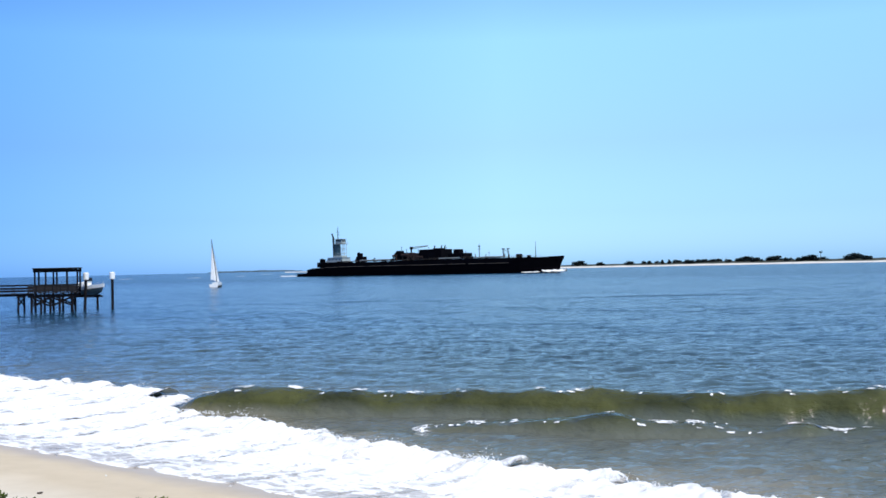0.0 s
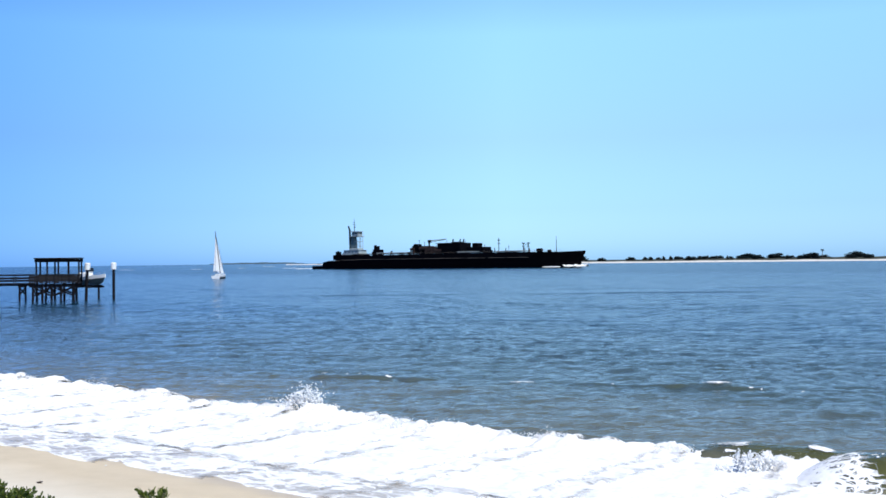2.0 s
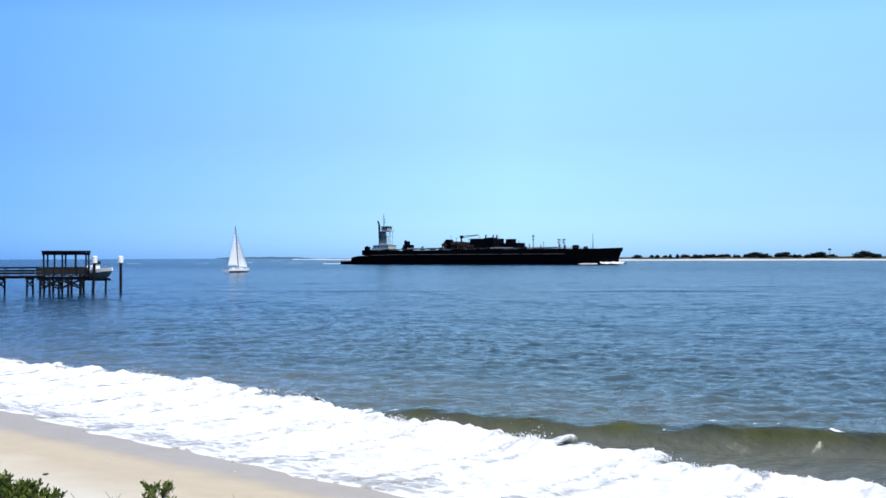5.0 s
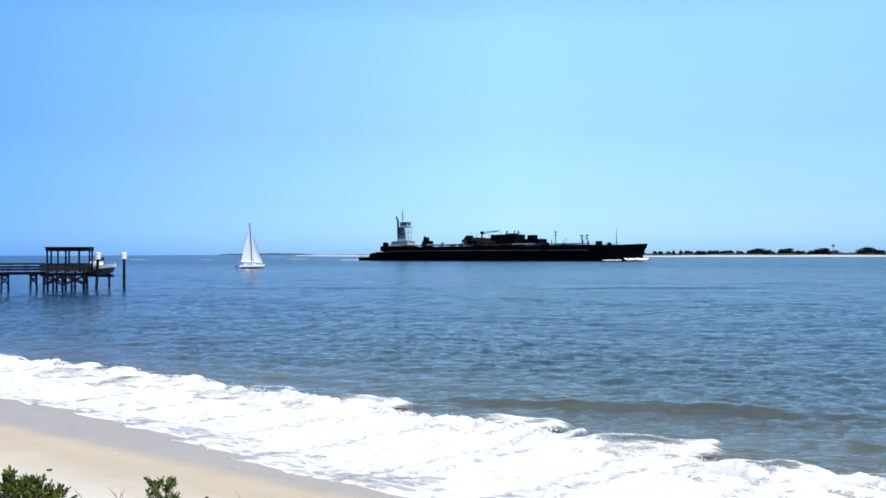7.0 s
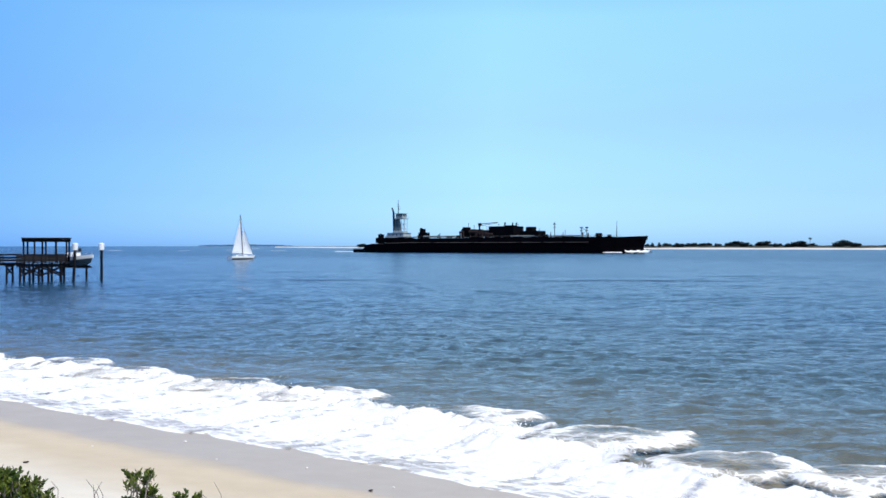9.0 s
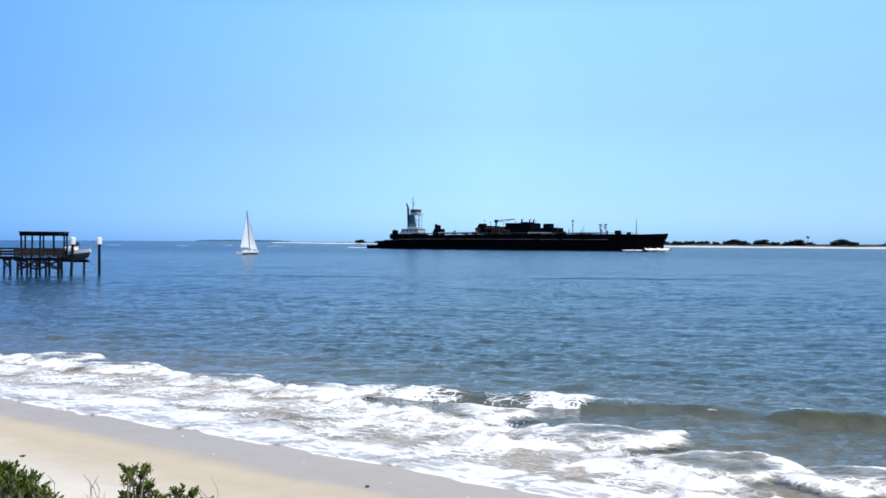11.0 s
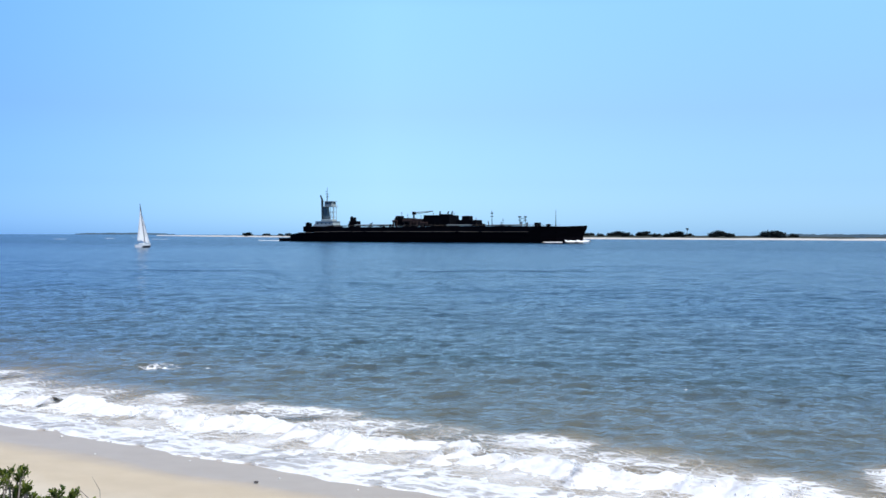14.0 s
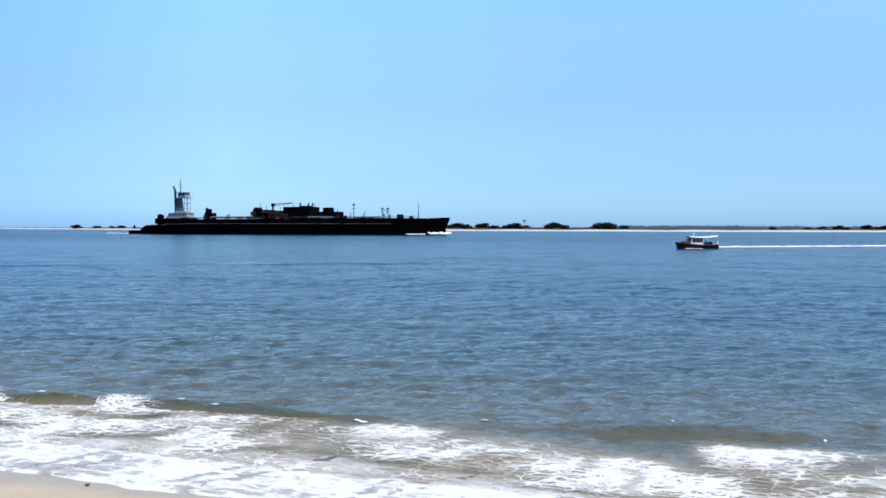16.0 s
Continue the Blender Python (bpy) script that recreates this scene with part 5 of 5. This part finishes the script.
# ---- surf ----
SURF_T = (0, 1, 2, 3, 4, 4.5, 7, 8, 9, 11.5, 12.5, 13.5, 14.5, 16)
SURF_S = (-21, -15, -9, -3, 3, 9, 15)
SEAWARD = (   # how far out the broken water reaches, along the beach, at each time
    (8.1, 8.5, 5.6, 4.6, 4.1, 3.7, 3.6), (6.6, 6.7, 6.6, 6.9, 5.1, 3.8, 3.4), (6.3, 6.4, 6.0, 6.6, 6.6, 7.4, 5.6), (7.7, 6.3, 5.3, 5.8, 5.6, 6.3, 6.4),
    (7.9, 7.9, 5.3, 5.9, 5.4, 4.7, 5.2), (7.6, 7.9, 7.9, 6.1, 5.7, 5.1, 5.2), (7.4, 7.4, 7.1, 6.4, 6.4, 5.5, 5.6), (6.4, 6.8, 7.2, 6.7, 6.4, 4.9, 3.8),
    (5.6, 6.5, 6.7, 6.6, 6.0, 3.8, 2.8), (5.1, 5.7, 6.7, 6.4, 5.6, 3.8, 1.2), (4.0, 4.3, 4.7, 5.0, 4.9, 3.7, 1.2), (2.4, 2.4, 2.5, 3.7, 4.4, 3.6, 2.6),
    (2.5, 2.5, 2.5, 2.3, 2.6, 2.7, 2.8), (2.0, 2.0, 2.0, 1.8, 1.7, 1.2, 1.0))
SWASH_S = (-9, -3, 3, 9)
LANDWARD = (  # how far up the swash reaches
    (-2.8, -2.6, -2.5, -2.4), (-3.1, -3.2, -2.9, -2.8), (-3.8, -3.6, -3.0, -2.8), (0.0, -0.5, -1.8, -1.7), (-0.8, -0.8, -1.0, -1.0), (-1.3, -1.7, -1.8, -1.7), (0.0, -0.7, -2.2, -2.5),
    (-0.4, -0.3, 0.1, 0.3), (-0.9, -0.8, -0.6, -1.0), (-1.7, -1.2, -0.9, -0.9), (-1.9, -1.6, -1.2, -1.6), (-0.4, -1.0, -1.6, -1.8), (-1.9, -1.9, -1.5, -1.5), (-2.2, -2.2, -2.4, -2.5))
# when, where, how high and how wide the breakers throw up spray
SPLASH_AT = ((1.95, -4.18, 29.6, 0.86, 1.1), (2.6, -3.13, 25.0, 0.75, 0.8), (3.5, 8.0, 18.9, 0.8, 1.1), (2.9, 7.7, 20.5, 0.34, 1.0), (2.2, -1.2, 26.3, 0.42, 1.1), (2.05, 6.2, 20.6, 0.5, 0.8))
STATIONS = [-30 + 3 * k for k in range(17)]


def shore_point(s, n):
    return SHORE + ALONG * s + OFF * n


def make_surf(seed):
    """One stretch of broken water; local y = 0 is its seaward lip, it trails to the land behind."""
    nx, ny = 44, 60
    wide, deep = 4.5, 7.0
    co, cv = [], []
    for j in range(ny + 1):
        v = j / ny
        for i in range(nx + 1):
            u = i / nx * 2 - 1
            x = u * wide / 2
            lip = 1.0 * nz(x * 0.5, seed * 3.7) + 0.55 * nz(x * 1.7, seed * 5.1) + 0.32 * nz(x * 3.6, seed * 2.7)
            y = lip * (1 - v) - deep * v
            roll = math.exp(-((v * deep - 0.55) / 0.55) ** 2)
            lump = roll * (0.15 + 0.16 * nz(x * 0.7, seed * 2.3) + 0.12 * nz(x * 2.6, y * 2.2, seed)) + 0.07 * roll * nz(x * 6, y * 5, seed + 7) + 0.05 * nz(x * 2.4, y * 2.4, seed + 4) + 0.035 * nz(x * 6, y * 6, seed)
            z = 0.10 + max(-0.03, lump) - 0.10 * max(0, 1 - v * 14)
            co.append((x, y, z))
            cv.append(min(1, (1 - abs(u)) * 2.4) * min(1, max(0.1, 0.30 + v * 6.0 + 0.45 * nz(x * 1.1, seed + 8) + 0.4 * nz(x * 3.7, y * 3.0, seed + 5))) * min(1, (1 - v) * 6 + 0.25) * (0.82 + 0.45 * nz(x * 0.7, y * 0.8, seed)))
    ob = sheet("surf_foam", co, ny + 1, nx + 1, FOAM, cv)
    rnd = random.Random(seed * 7)
    bm = fresh()
    for k in range(3):
        cx, tall = rnd.uniform(-2, 2), rnd.choice((0.08, 0.12, 0.2, 0.5))
        for i in range(55):
            up = rnd.random() ** 2.2
            c = Vector((cx + rnd.gauss(0, 0.22), -0.55 + rnd.gauss(0, 0.15), 0.22 + tall * up))
            q = rnd.uniform(0.005, 0.022) * (1.2 - up)
            d = Vector((rnd.gauss(0, 1), rnd.gauss(0, 1), rnd.gauss(0, 1.5))).normalized()
            e = d.orthogonal().normalized()
            g = d.cross(e)
            tips = [bm.verts.new(c + o * q) for o in (d * 1.4, e, g, -e, -g, -d)]
            for a in range(4):
                bm.faces.new((tips[0], tips[1 + a], tips[1 + (a + 1) % 4]))
                bm.faces.new((tips[5], tips[1 + (a + 1) % 4], tips[1 + a]))
    tagged(part("spray", bm, WHITEGEL, ob, "white droplets thrown up by the wave"), kind="stuff")
    return tagged(ob, "thick white foam of a broken wave", "foam", "broken waves along the beach")


def make_swash(seed):
    """Thin froth on the wet slope; local y = 0 is its upper edge."""
    nx, ny = 40, 36
    wide, deep = 4.4, 4.6
    co, cv = [], []
    for j in range(ny + 1):
        v = (j / ny) ** 1.6
        for i in range(nx + 1):
            u = i / nx * 2 - 1
            x = u * wide / 2
            lip = 0.45 * nz(x * 0.5, seed * 3.1) + 0.15 * nz(x * 1.7, seed * 1.9)
            y = lip * (1 - v) + deep * v
            z = -0.035 + 0.055 * min(1.0, v * 45) ** 0.6 + 0.014 * min(1.0, v * 5) - 0.085 * y + 0.02 * min(1.0, v * 5) * nz(x * 3, y * 3, seed)
            co.append((x, y, z))
            cv.append(min(1, (1 - abs(u)) * 2.6) * (min(1, 0.62 + v * 1.3) + 0.55 * math.exp(-(v / 0.035) ** 2)) * (0.8 + 0.4 * nz(x * 0.6, y * 0.6, seed)))
    ob = sheet("swash_foam", co, ny + 1, nx + 1, SWASH, cv)
    return tagged(ob, "thin bubbly foam running up wet sand", "foam", "swash along the beach")


def make_lace(seed):
    nx, ny = 34, 26
    wide, deep = 4.8, 5.0
    co, cv = [], []
    for j in range(ny + 1):
        v = j / ny * 2 - 1
        for i in range(nx + 1):
            u = i / nx * 2 - 1
            x, y = u * wide / 2, v * deep / 2
            co.append((x, y, 0.12 + 0.02 * nz(x, y, seed)))
            ragged = 0.30 * nz(x * 0.55, seed * 1.7) + 0.14 * nz(x * 1.7, y * 0.8, seed)
            cv.append(min(1.0, (1 - abs(u)) * 3.2) * max(0.0, min(1.0, (0.86 + ragged - v) * 1.7, (1 + v) * 2.2)) * (0.70 + 0.55 * nz(x * 0.45, y * 0.6, seed)))
    ob = sheet("foam_lace", co, ny + 1, nx + 1, LACE, cv)
    return tagged(ob, "thin lacy web of old foam on silty water", "foam", "foam lace behind the breakers")


def make_lobe(seed, wide, deep):
    """A rounded tongue of silty foaming water at the seaward edge of the surf."""
    nx, ny = 48, 36
    co, cv = [], []
    for j in range(ny + 1):
        v = j / ny * 2 - 1
        for i in range(nx + 1):
            u = i / nx * 2 - 1
            x, y = u * wide / 2, v * deep / 2
            q = math.hypot(u, v) + 0.22 * nz(u * 1.6, v * 1.6, seed) + 0.10 * nz(u * 4, v * 4, seed + 3)
            dome = max(0.0, 1 - q * q)
            rim = math.exp(-((q - 0.72) / 0.16) ** 2) * (0.7 + 0.5 * (u + v))
            z = 0.02 + 0.26 * dome ** 0.7 + 0.06 * rim + 0.05 * nz(x * 1.3, y * 1.3, seed) + 0.025 * nz(x * 4, y * 4, seed)
            co.append((x, y, z if q < 1.1 else -0.1))
            cv.append(max(0.0, min(1.0, (1.02 - q) * 3.5)) * (0.42 + 0.42 * rim - 0.22 * v + 0.5 * nz(x * 0.9, y * 0.9, seed + 6)))
    ob = sheet("silty_foam", co, ny + 1, nx + 1, LOBE, cv)
    return tagged(ob, "rounded tongue of beige silty water netted with foam", "foam", "foam tongues off the surf")


def make_wave(length, height, seed, name_label, glints, broken=0, net=0.6):
    """A rising wave; local x along the crest, local y out to sea."""
    nx, ny = 340, 40
    co = []
    for j in range(ny + 1):
        v = j / ny
        for i in range(nx + 1):
            u = i / nx * 2 - 1
            x = u * length / 2
            ends = max(0.0, 1 - max(0.0, u) ** 3) * (1 - (1 - min(1.0, (u + 1) * length / 8)) ** 2)
            h = height * ends * (0.85 + 0.40 * nz(x * 0.16, seed) + 0.22 * nz(x * 0.6, seed + 3))
            off = 0.7 * nz(x * 0.12, seed + 9)
            y = -2.2 + 6.2 * v
            face = 1 / (1 + math.exp(-(y + 0.75) * 4.2)) if y < 0.35 else 1.0
            back = 1.0 if y < 0.1 else math.exp(-((y - 0.1) / 1.7) ** 2)
            ripple = 0.07 * nz(x * 0.8, y * 1.6, seed) + 0.045 * nz(x * 1.9, y * 2.2, seed) + 0.02 * nz(x * 5, y * 5, seed)
            skirt = 0.6 if j in (0, ny) or i in (0, nx) else 0.0
            co.append((x, y + off, h * face * back + ripple * ends - 0.08 - 0.34 * (1 - min(1.0, ends * 1.6) * face * back) - skirt))
    ob = sheet("sea_wave", co, ny + 1, nx + 1, WAVE)
    rnd = random.Random(seed)
    grid = [co[j * (nx + 1):(j + 1) * (nx + 1)] for j in range(ny + 1)]
    # long flecks are crest foam; the short ones are sun glints drawn in white
    flecks = [(rnd.randint(10, nx - 50), rnd.randint(5, 11), 14) for k in range(glints // 4)] + [(rnd.randint(10, nx - 50), rnd.randint(2, 4), rnd.randint(12, 15)) for k in range(glints)]
    if broken:
        pts, cv = [], []
        for j in range(3, 24):
            for i in range(3, broken):
                x, y, z = grid[j][i]
                pts.append((x, y, z + 0.025 + 0.05 * abs(nz(x * 2.2, y * 3, seed))))
                f, g = (i - 3) / (broken - 4), (j - 3) / 20
                cv.append(min(1.0, f * 8, (1 - f) * 3) * min(1.0, g * 3, (1 - g) * 3) * max(0.0, net + 0.5 * nz(x * 0.42, y * 0.5, seed + 2) + 0.3 * nz(x * 1.3, y, seed)))
        f = sheet("foam_net", pts, 21, broken - 3, FROTH_GLINT, cv)
        f.parent = ob
        f["label"] = "lacy white foam strewn over the wave"
    for i0, span, j0 in flecks:
        pts, cv = [], []
        j1 = 19 if span > 4 else j0 + 3
        full = 0.75 if span > 7 else 0.9
        for j in range(j0, j1):
            for i in range(i0, i0 + span + 1):
                x, y, z = grid[j][i]
                if span < 5:
                    _, y1, z1 = grid[j0 + 1][i]
                    y, z = y1 + (y - y1) * 0.4, z1 + (z - z1) * 0.4
                pts.append((x, y, z + 0.02 + 0.05 * abs(nz(x * 3, y * 5, seed))))
                cv.append(max(0.0, math.sin(math.pi * (i - i0) / span)) ** 0.5 * math.sin(math.pi * (j - j0 + 0.5) / (j1 - j0)) * full)
        f = sheet("crest_foam_and_glint", pts, j1 - j0, span + 1, FROTH_GLINT, cv)
        f.parent = ob
        f["label"] = "flecks of white foam and painted sun glints on the crest"
    return tagged(ob, name_label, "wave", "waves rolling to the beach")


def make_splash(high, wide, seed):
    """Jets of white water thrown up where a wave folds over; local z = 0 is their foot."""
    rnd = random.Random(seed)
    bm = fresh()

    def drop(c, q):
        d = Vector((rnd.gauss(0, 1), rnd.gauss(0, 1), rnd.gauss(0, 1.6))).normalized()
        e = d.orthogonal().normalized()
        g = d.cross(e)
        tips = [bm.verts.new(c + o * q) for o in (d * 1.5, e, g, -e, -g, -d)]
        for a in range(4):
            bm.faces.new((tips[0], tips[1 + a], tips[1 + (a + 1) % 4]))
            bm.faces.new((tips[5], tips[1 + (a + 1) % 4], tips[1 + a]))

    for k in range(14):
        cx = rnd.uniform(-0.75, 0.75) * wide
        tall = high * rnd.uniform(0.5, 1.1) * math.exp(-(cx / wide / 0.6) ** 2)
        lean = Vector((rnd.gauss(0, 0.22), rnd.gauss(0, 0.12), 1))
        for i in range(120):
            up = rnd.random() ** 1.3
            spread = 0.05 + 0.09 * up
            c = Vector((cx, 0, -0.05)) + lean * tall * up + Vector((rnd.gauss(0, spread), rnd.gauss(0, spread), rnd.gauss(0, 0.03)))
            drop(c, rnd.uniform(0.018, 0.060) * (1.15 - 0.75 * up))
    ob = link_mesh("splash", bm, WHITEGEL)
    return tagged(ob, "burst of white spray thrown up by the breaker", "splash", "splashes of the breakers")


SPLASHES = [(make_splash(h, w, 60 + k), t, x, y, h) for k, (t, x, y, h, w) in enumerate(SPLASH_AT)]
LOBE_AT = ((-13.6, 37.4, 4.6, 3.4), (-10.6, 34.6, 4.4, 3.2), (-6.4, 31.6, 4.4, 3.2), (-3.1, 29.6, 4.6, 3.2), (1.0, 25.8, 4.6, 3.2), (4.2, 22.9, 4.2, 3.0), (6.0, 20.1, 4.0, 2.6), (8.4, 18.8, 4.0, 2.6))
LOBES = [(make_lobe(80 + k, w, d), x, y) for k, (x, y, w, d) in enumerate(LOBE_AT)]
SURF = [make_surf(k + 1) for k in range(len(STATIONS))]
SWASHES = [make_swash(k + 1) for k in range(len(STATIONS))]
LACES = [make_lace(k + 1) for k in range(len(STATIONS))]
WEBS = [make_lace(k + 41) for k in range(len(STATIONS))]
WAVE_KINDS = ((36, 0.84, 1, "green silty wave about to break", 60, 0), (44, 0.55, 5, "green silty wave with a steep face", 14, 0), (38, 0.45, 8, "low silty wave near the beach", 8, 115, 0.62),
              (38, 0.42, 12, "low olive wave rising near the beach", 10, 110, 0.44), (36, 0.4, 15, "low rounded swell near the beach", 0, 0), (32, 0.95, 21, "steep olive wave folding over near the beach", 60, 30, 0.7))
WAVES = [make_wave(*kind) for kind in WAVE_KINDS]


# ---- what moves ----
def motions():
    # the ripples run in to the beach
    walk(SEA, [(0, pose(0, 0, 0)), (8, pose(-2.4, -8.4, 0)), (16, pose(-4.8, -16.8, 0))])
    # barge and tug, locked together
    th = radians(-33.29)
    for ship in (BARGE, TUG):
        walk(ship, [(t, pose(-85.0 + 6.088 * t * math.cos(th), 657.4 + 6.088 * t * math.sin(th), 0, 0, 0, -33.29)) for t in (0, 4, 8, 12, 16)])
    sloop = [(0, -12.74, 304, 92, -6), (1.5, -12.67, 306, 88, -6), (3.5, -12.44, 310, 82, -6), (4.5, -12.2, 312, 66, -5), (7, -11.52, 317, 44, -4), (9, -10.85, 322, 50, -4), (11.5, -10.2, 330, 66, -5), (12.5, -9.93, 334, 74, -6), (14.5, -9.55, 341, 78, -7), (16, -9.3, 347, 80, -7)]
    walk(SLOOP, [(t, pose(d * math.sin(radians(b)), d * math.cos(radians(b)), 0, 0, 0, h) @ pose(0, 0, 0, heel, 0, 0)) for t, b, d, h, heel in sloop])
    walk(CRUISER, [(t, pose(106.4 + 4.23 * (16 - t), 182.8, 0, 0, 0, 181)) for t in (0, 4, 8, 12, 16)])
    for ob, x, y, turn in SWELLS:
        walk(ob, [(0, pose(x, y, 0, 0, 0, turn)), (16, pose(x - 8, y - 14, 0, 0, 0, turn - 2))])
    sunk = {11.5: -0.09, 12.5: -0.11, 13.5: -0.03, 16: -0.2}     # where the thick froth gives way to lace
    for k, s in enumerate(STATIONS):
        out = [float(np.interp(s, SURF_S, row)) for row in SEAWARD]
        up = [float(np.interp(s, SWASH_S, row)) for row in LANDWARD]
        rows = []
        for t, n, top in zip(SURF_T, out, up):
            p = shore_point(s, n - 0.9)
            meet = top + 1.1            # where the sheet runs out on the sand
            slope = min(0.085, max(0.0, ((1.5 - meet) * 0.085 - 0.12) / (n - 0.9 - meet)))
            rows.append((t, pose(p.x, p.y, sunk.get(t, 0.0), 0, 0, SHORE_TURN) @ pose(0, 0, 0, -math.degrees(math.atan(slope)), 0, 0)))
        walk(SURF[k], rows)
        rows = []
        for t, n in zip(SURF_T, up):
            p = shore_point(s, n)
            rows.append((t, pose(p.x, p.y, float(beach_z(n)), 0, 0, SHORE_TURN)))
        walk(SWASHES[k], rows)
        rnd = random.Random(k)
        late = rnd.uniform(-0.8, 0.8)
        rows = []
        for t, n, z in ((0, out[0] - 4.5, -0.4), (4, out[4] - 4.5, -0.4), (9, out[8] - 3.6, -0.35), (11.5, out[9] - 2.2, 0.0), (12.5, out[10] - 2.0, 0.0), (13.5, 3.2 + late, 0.0), (16, 3.6 + late, 0.0)):
            p = shore_point(s + 0.1 * t, n)
            rows.append((t, pose(p.x, p.y, z, 0, 0, SHORE_TURN + 20 * late)))
        walk(LACES[k], rows)
        rows = []
        for t, n, z in ((0, out[0] - 5.0, -0.4), (4, out[4] - 5.0, -0.4), (9, out[8] - 5.0, -0.4), (11.5, out[9] - 3.0, 0.02), (13.5, 1.6 - late, 0.03), (16, 1.9 - late, 0.03)):
            p = shore_point(s + 1.4 + 0.1 * t, n)
            rows.append((t, pose(p.x, p.y, z, 0, 0, SHORE_TURN - 15 * late)))
        walk(WEBS[k], rows)
    for ob, t, x, y, h in SPLASHES:
        low = -h - 0.6
        walk(ob, [(0, pose(x, y, low)), (t - 0.45, pose(x, y, low)), (t - 0.15, pose(x, y, 0.1)), (t + 0.1, pose(x, y, 0.15)), (t + 0.5, pose(x, y, low)), (16, pose(x, y, low))])
    for ob, x, y in LOBES:
        rows = []
        for t, dn, z in ((0, 3.0, -0.7), (5.2, 2.0, -0.6), (6.8, -0.2, -0.03), (8, -0.35, -0.02), (9, -0.35, -0.02), (11.5, -0.7, -0.03), (12.2, -1.0, -0.3), (12.8, -1.6, -0.6), (14, -3.0, -0.7), (16, -3.0, -0.8)):
            p = Vector((x, y, 0)) + OFF * dn
            rows.append((t, pose(p.x, p.y, z, 0, 0, SHORE_TURN + 28)))
        walk(ob, rows)
    # time, where its left end is, a point of its crest, height, turn and tilt of each wave on its way in
    tracks = (
        ((0, -9.5, 4, 29.7, 0.1, -14.8), (0.5, -5.2, 4, 28.0, 0.1, -11.5), (1, -3.2, 4, 26.3, 0.06, -12.4), (1.5, 0.5, 4, 25.0, -0.04, -16.4), (2, 3.5, 4, 23.0, -0.28, -22), (2.6, 8, 4, 21.5, -0.8, -26), (3.4, 10, 4, 20.6, -1.3, -28), (16, 10, 4, 20.5, -1.6, -28)),
        ((0, -15, 3, 43.0, -1.0, -18), (1.4, -15, 3, 38.8, -0.5, -19), (2, -15, 3, 36.7, -0.33, -19), (3, -14, 3, 32.8, -0.17, -18), (3.5, -11, 3, 30.9, -0.06, -14.5), (4, -10.2, 3, 28.6, 0.08, -16.4), (4.5, -7.6, 3, 27.1, 0.12, -19.5), (5.5, 0, 3, 23.6, -0.2, -24), (6.5, 4, 3, 21.5, -0.9, -30), (16, 4, 3, 21, -1.6, -30)),
        ((0, -2, 5, 52, -1.5, -10), (5, -2, 5, 36, -0.8, -10), (7, -2, 5, 29.2, -0.1, -15.6), (8, -0.5, 5, 26.6, -0.1, -16), (8.5, 1.5, 5, 24.8, -0.1, -13), (9, 6.5, 5, 22.9, -0.12, -11), (10, 8, 6, 20.5, -1.0, -30), (16, 6, 7, 20, -1.6, -30)),
        ((0, -4, 2, 58, -1.5, -14), (9, -4, 2, 36, -1.0, -18), (10.5, -4, 2, 30.2, -0.3, -22), (11.5, -4, 2, 26.5, 0.05, -23), (12, -4, 2, 24.9, 0.1, -21.2), (12.5, -3.6, 2.4, 23.4, 0.1, -19.3), (13, -1.6, 4, 20.9, 0.1, -19.2), (13.5, 1.6, 4, 19.2, 0.04, -22.1), (14.2, 4, 4.5, 17.6, -0.6, -30), (16, 4, 4.5, 17, -1.6, -36)),
        ((0, -9, 0, 62, -1.5, -22), (12.5, -9, 0, 38, -0.8, -24), (14.5, -9, 0, 30.2, -0.12, -25.4, -0.2), (15, -8.5, 0, 28.8, -0.05, -26.2, -0.3), (16, -8, 0, 25.2, 0.12, -27.6, -0.8)),
        ((0, -2.5, 4, 26.7, -0.48, -13), (0.5, -3, 4, 25.3, -0.38, -16.0), (1, -2, 4, 23.9, -0.06, -21), (1.5, 0.8, 4, 21.7, 0.1, -19.9), (2, 6.0, 4, 20.2, 0.1, -15), (2.5, 8, 4, 19.4, -0.5, -20), (3, 9, 4, 18.8, -1.3, -24), (16, 9, 4, 18.6, -1.6, -24)))
    order = (0, 1, 4, 2, 3, 5)
    for k, rows in zip(order, tracks):
        half = WAVE_KINDS[k][0] / 2
        keys = []
        for t, left, x, y, z, turn, *tilt in rows:
            end = Vector((left, y + (left - x) * math.tan(radians(turn)), z))
            keys.append((t, Matrix.Translation(end) @ pose(0, 0, 0, 0, 0, turn) @ pose(0, 0, 0, 0, -(tilt[0] if tilt else 0), 0) @ Matrix.Translation((half, 0, 0))))
        walk(WAVES[k], keys)


motions()
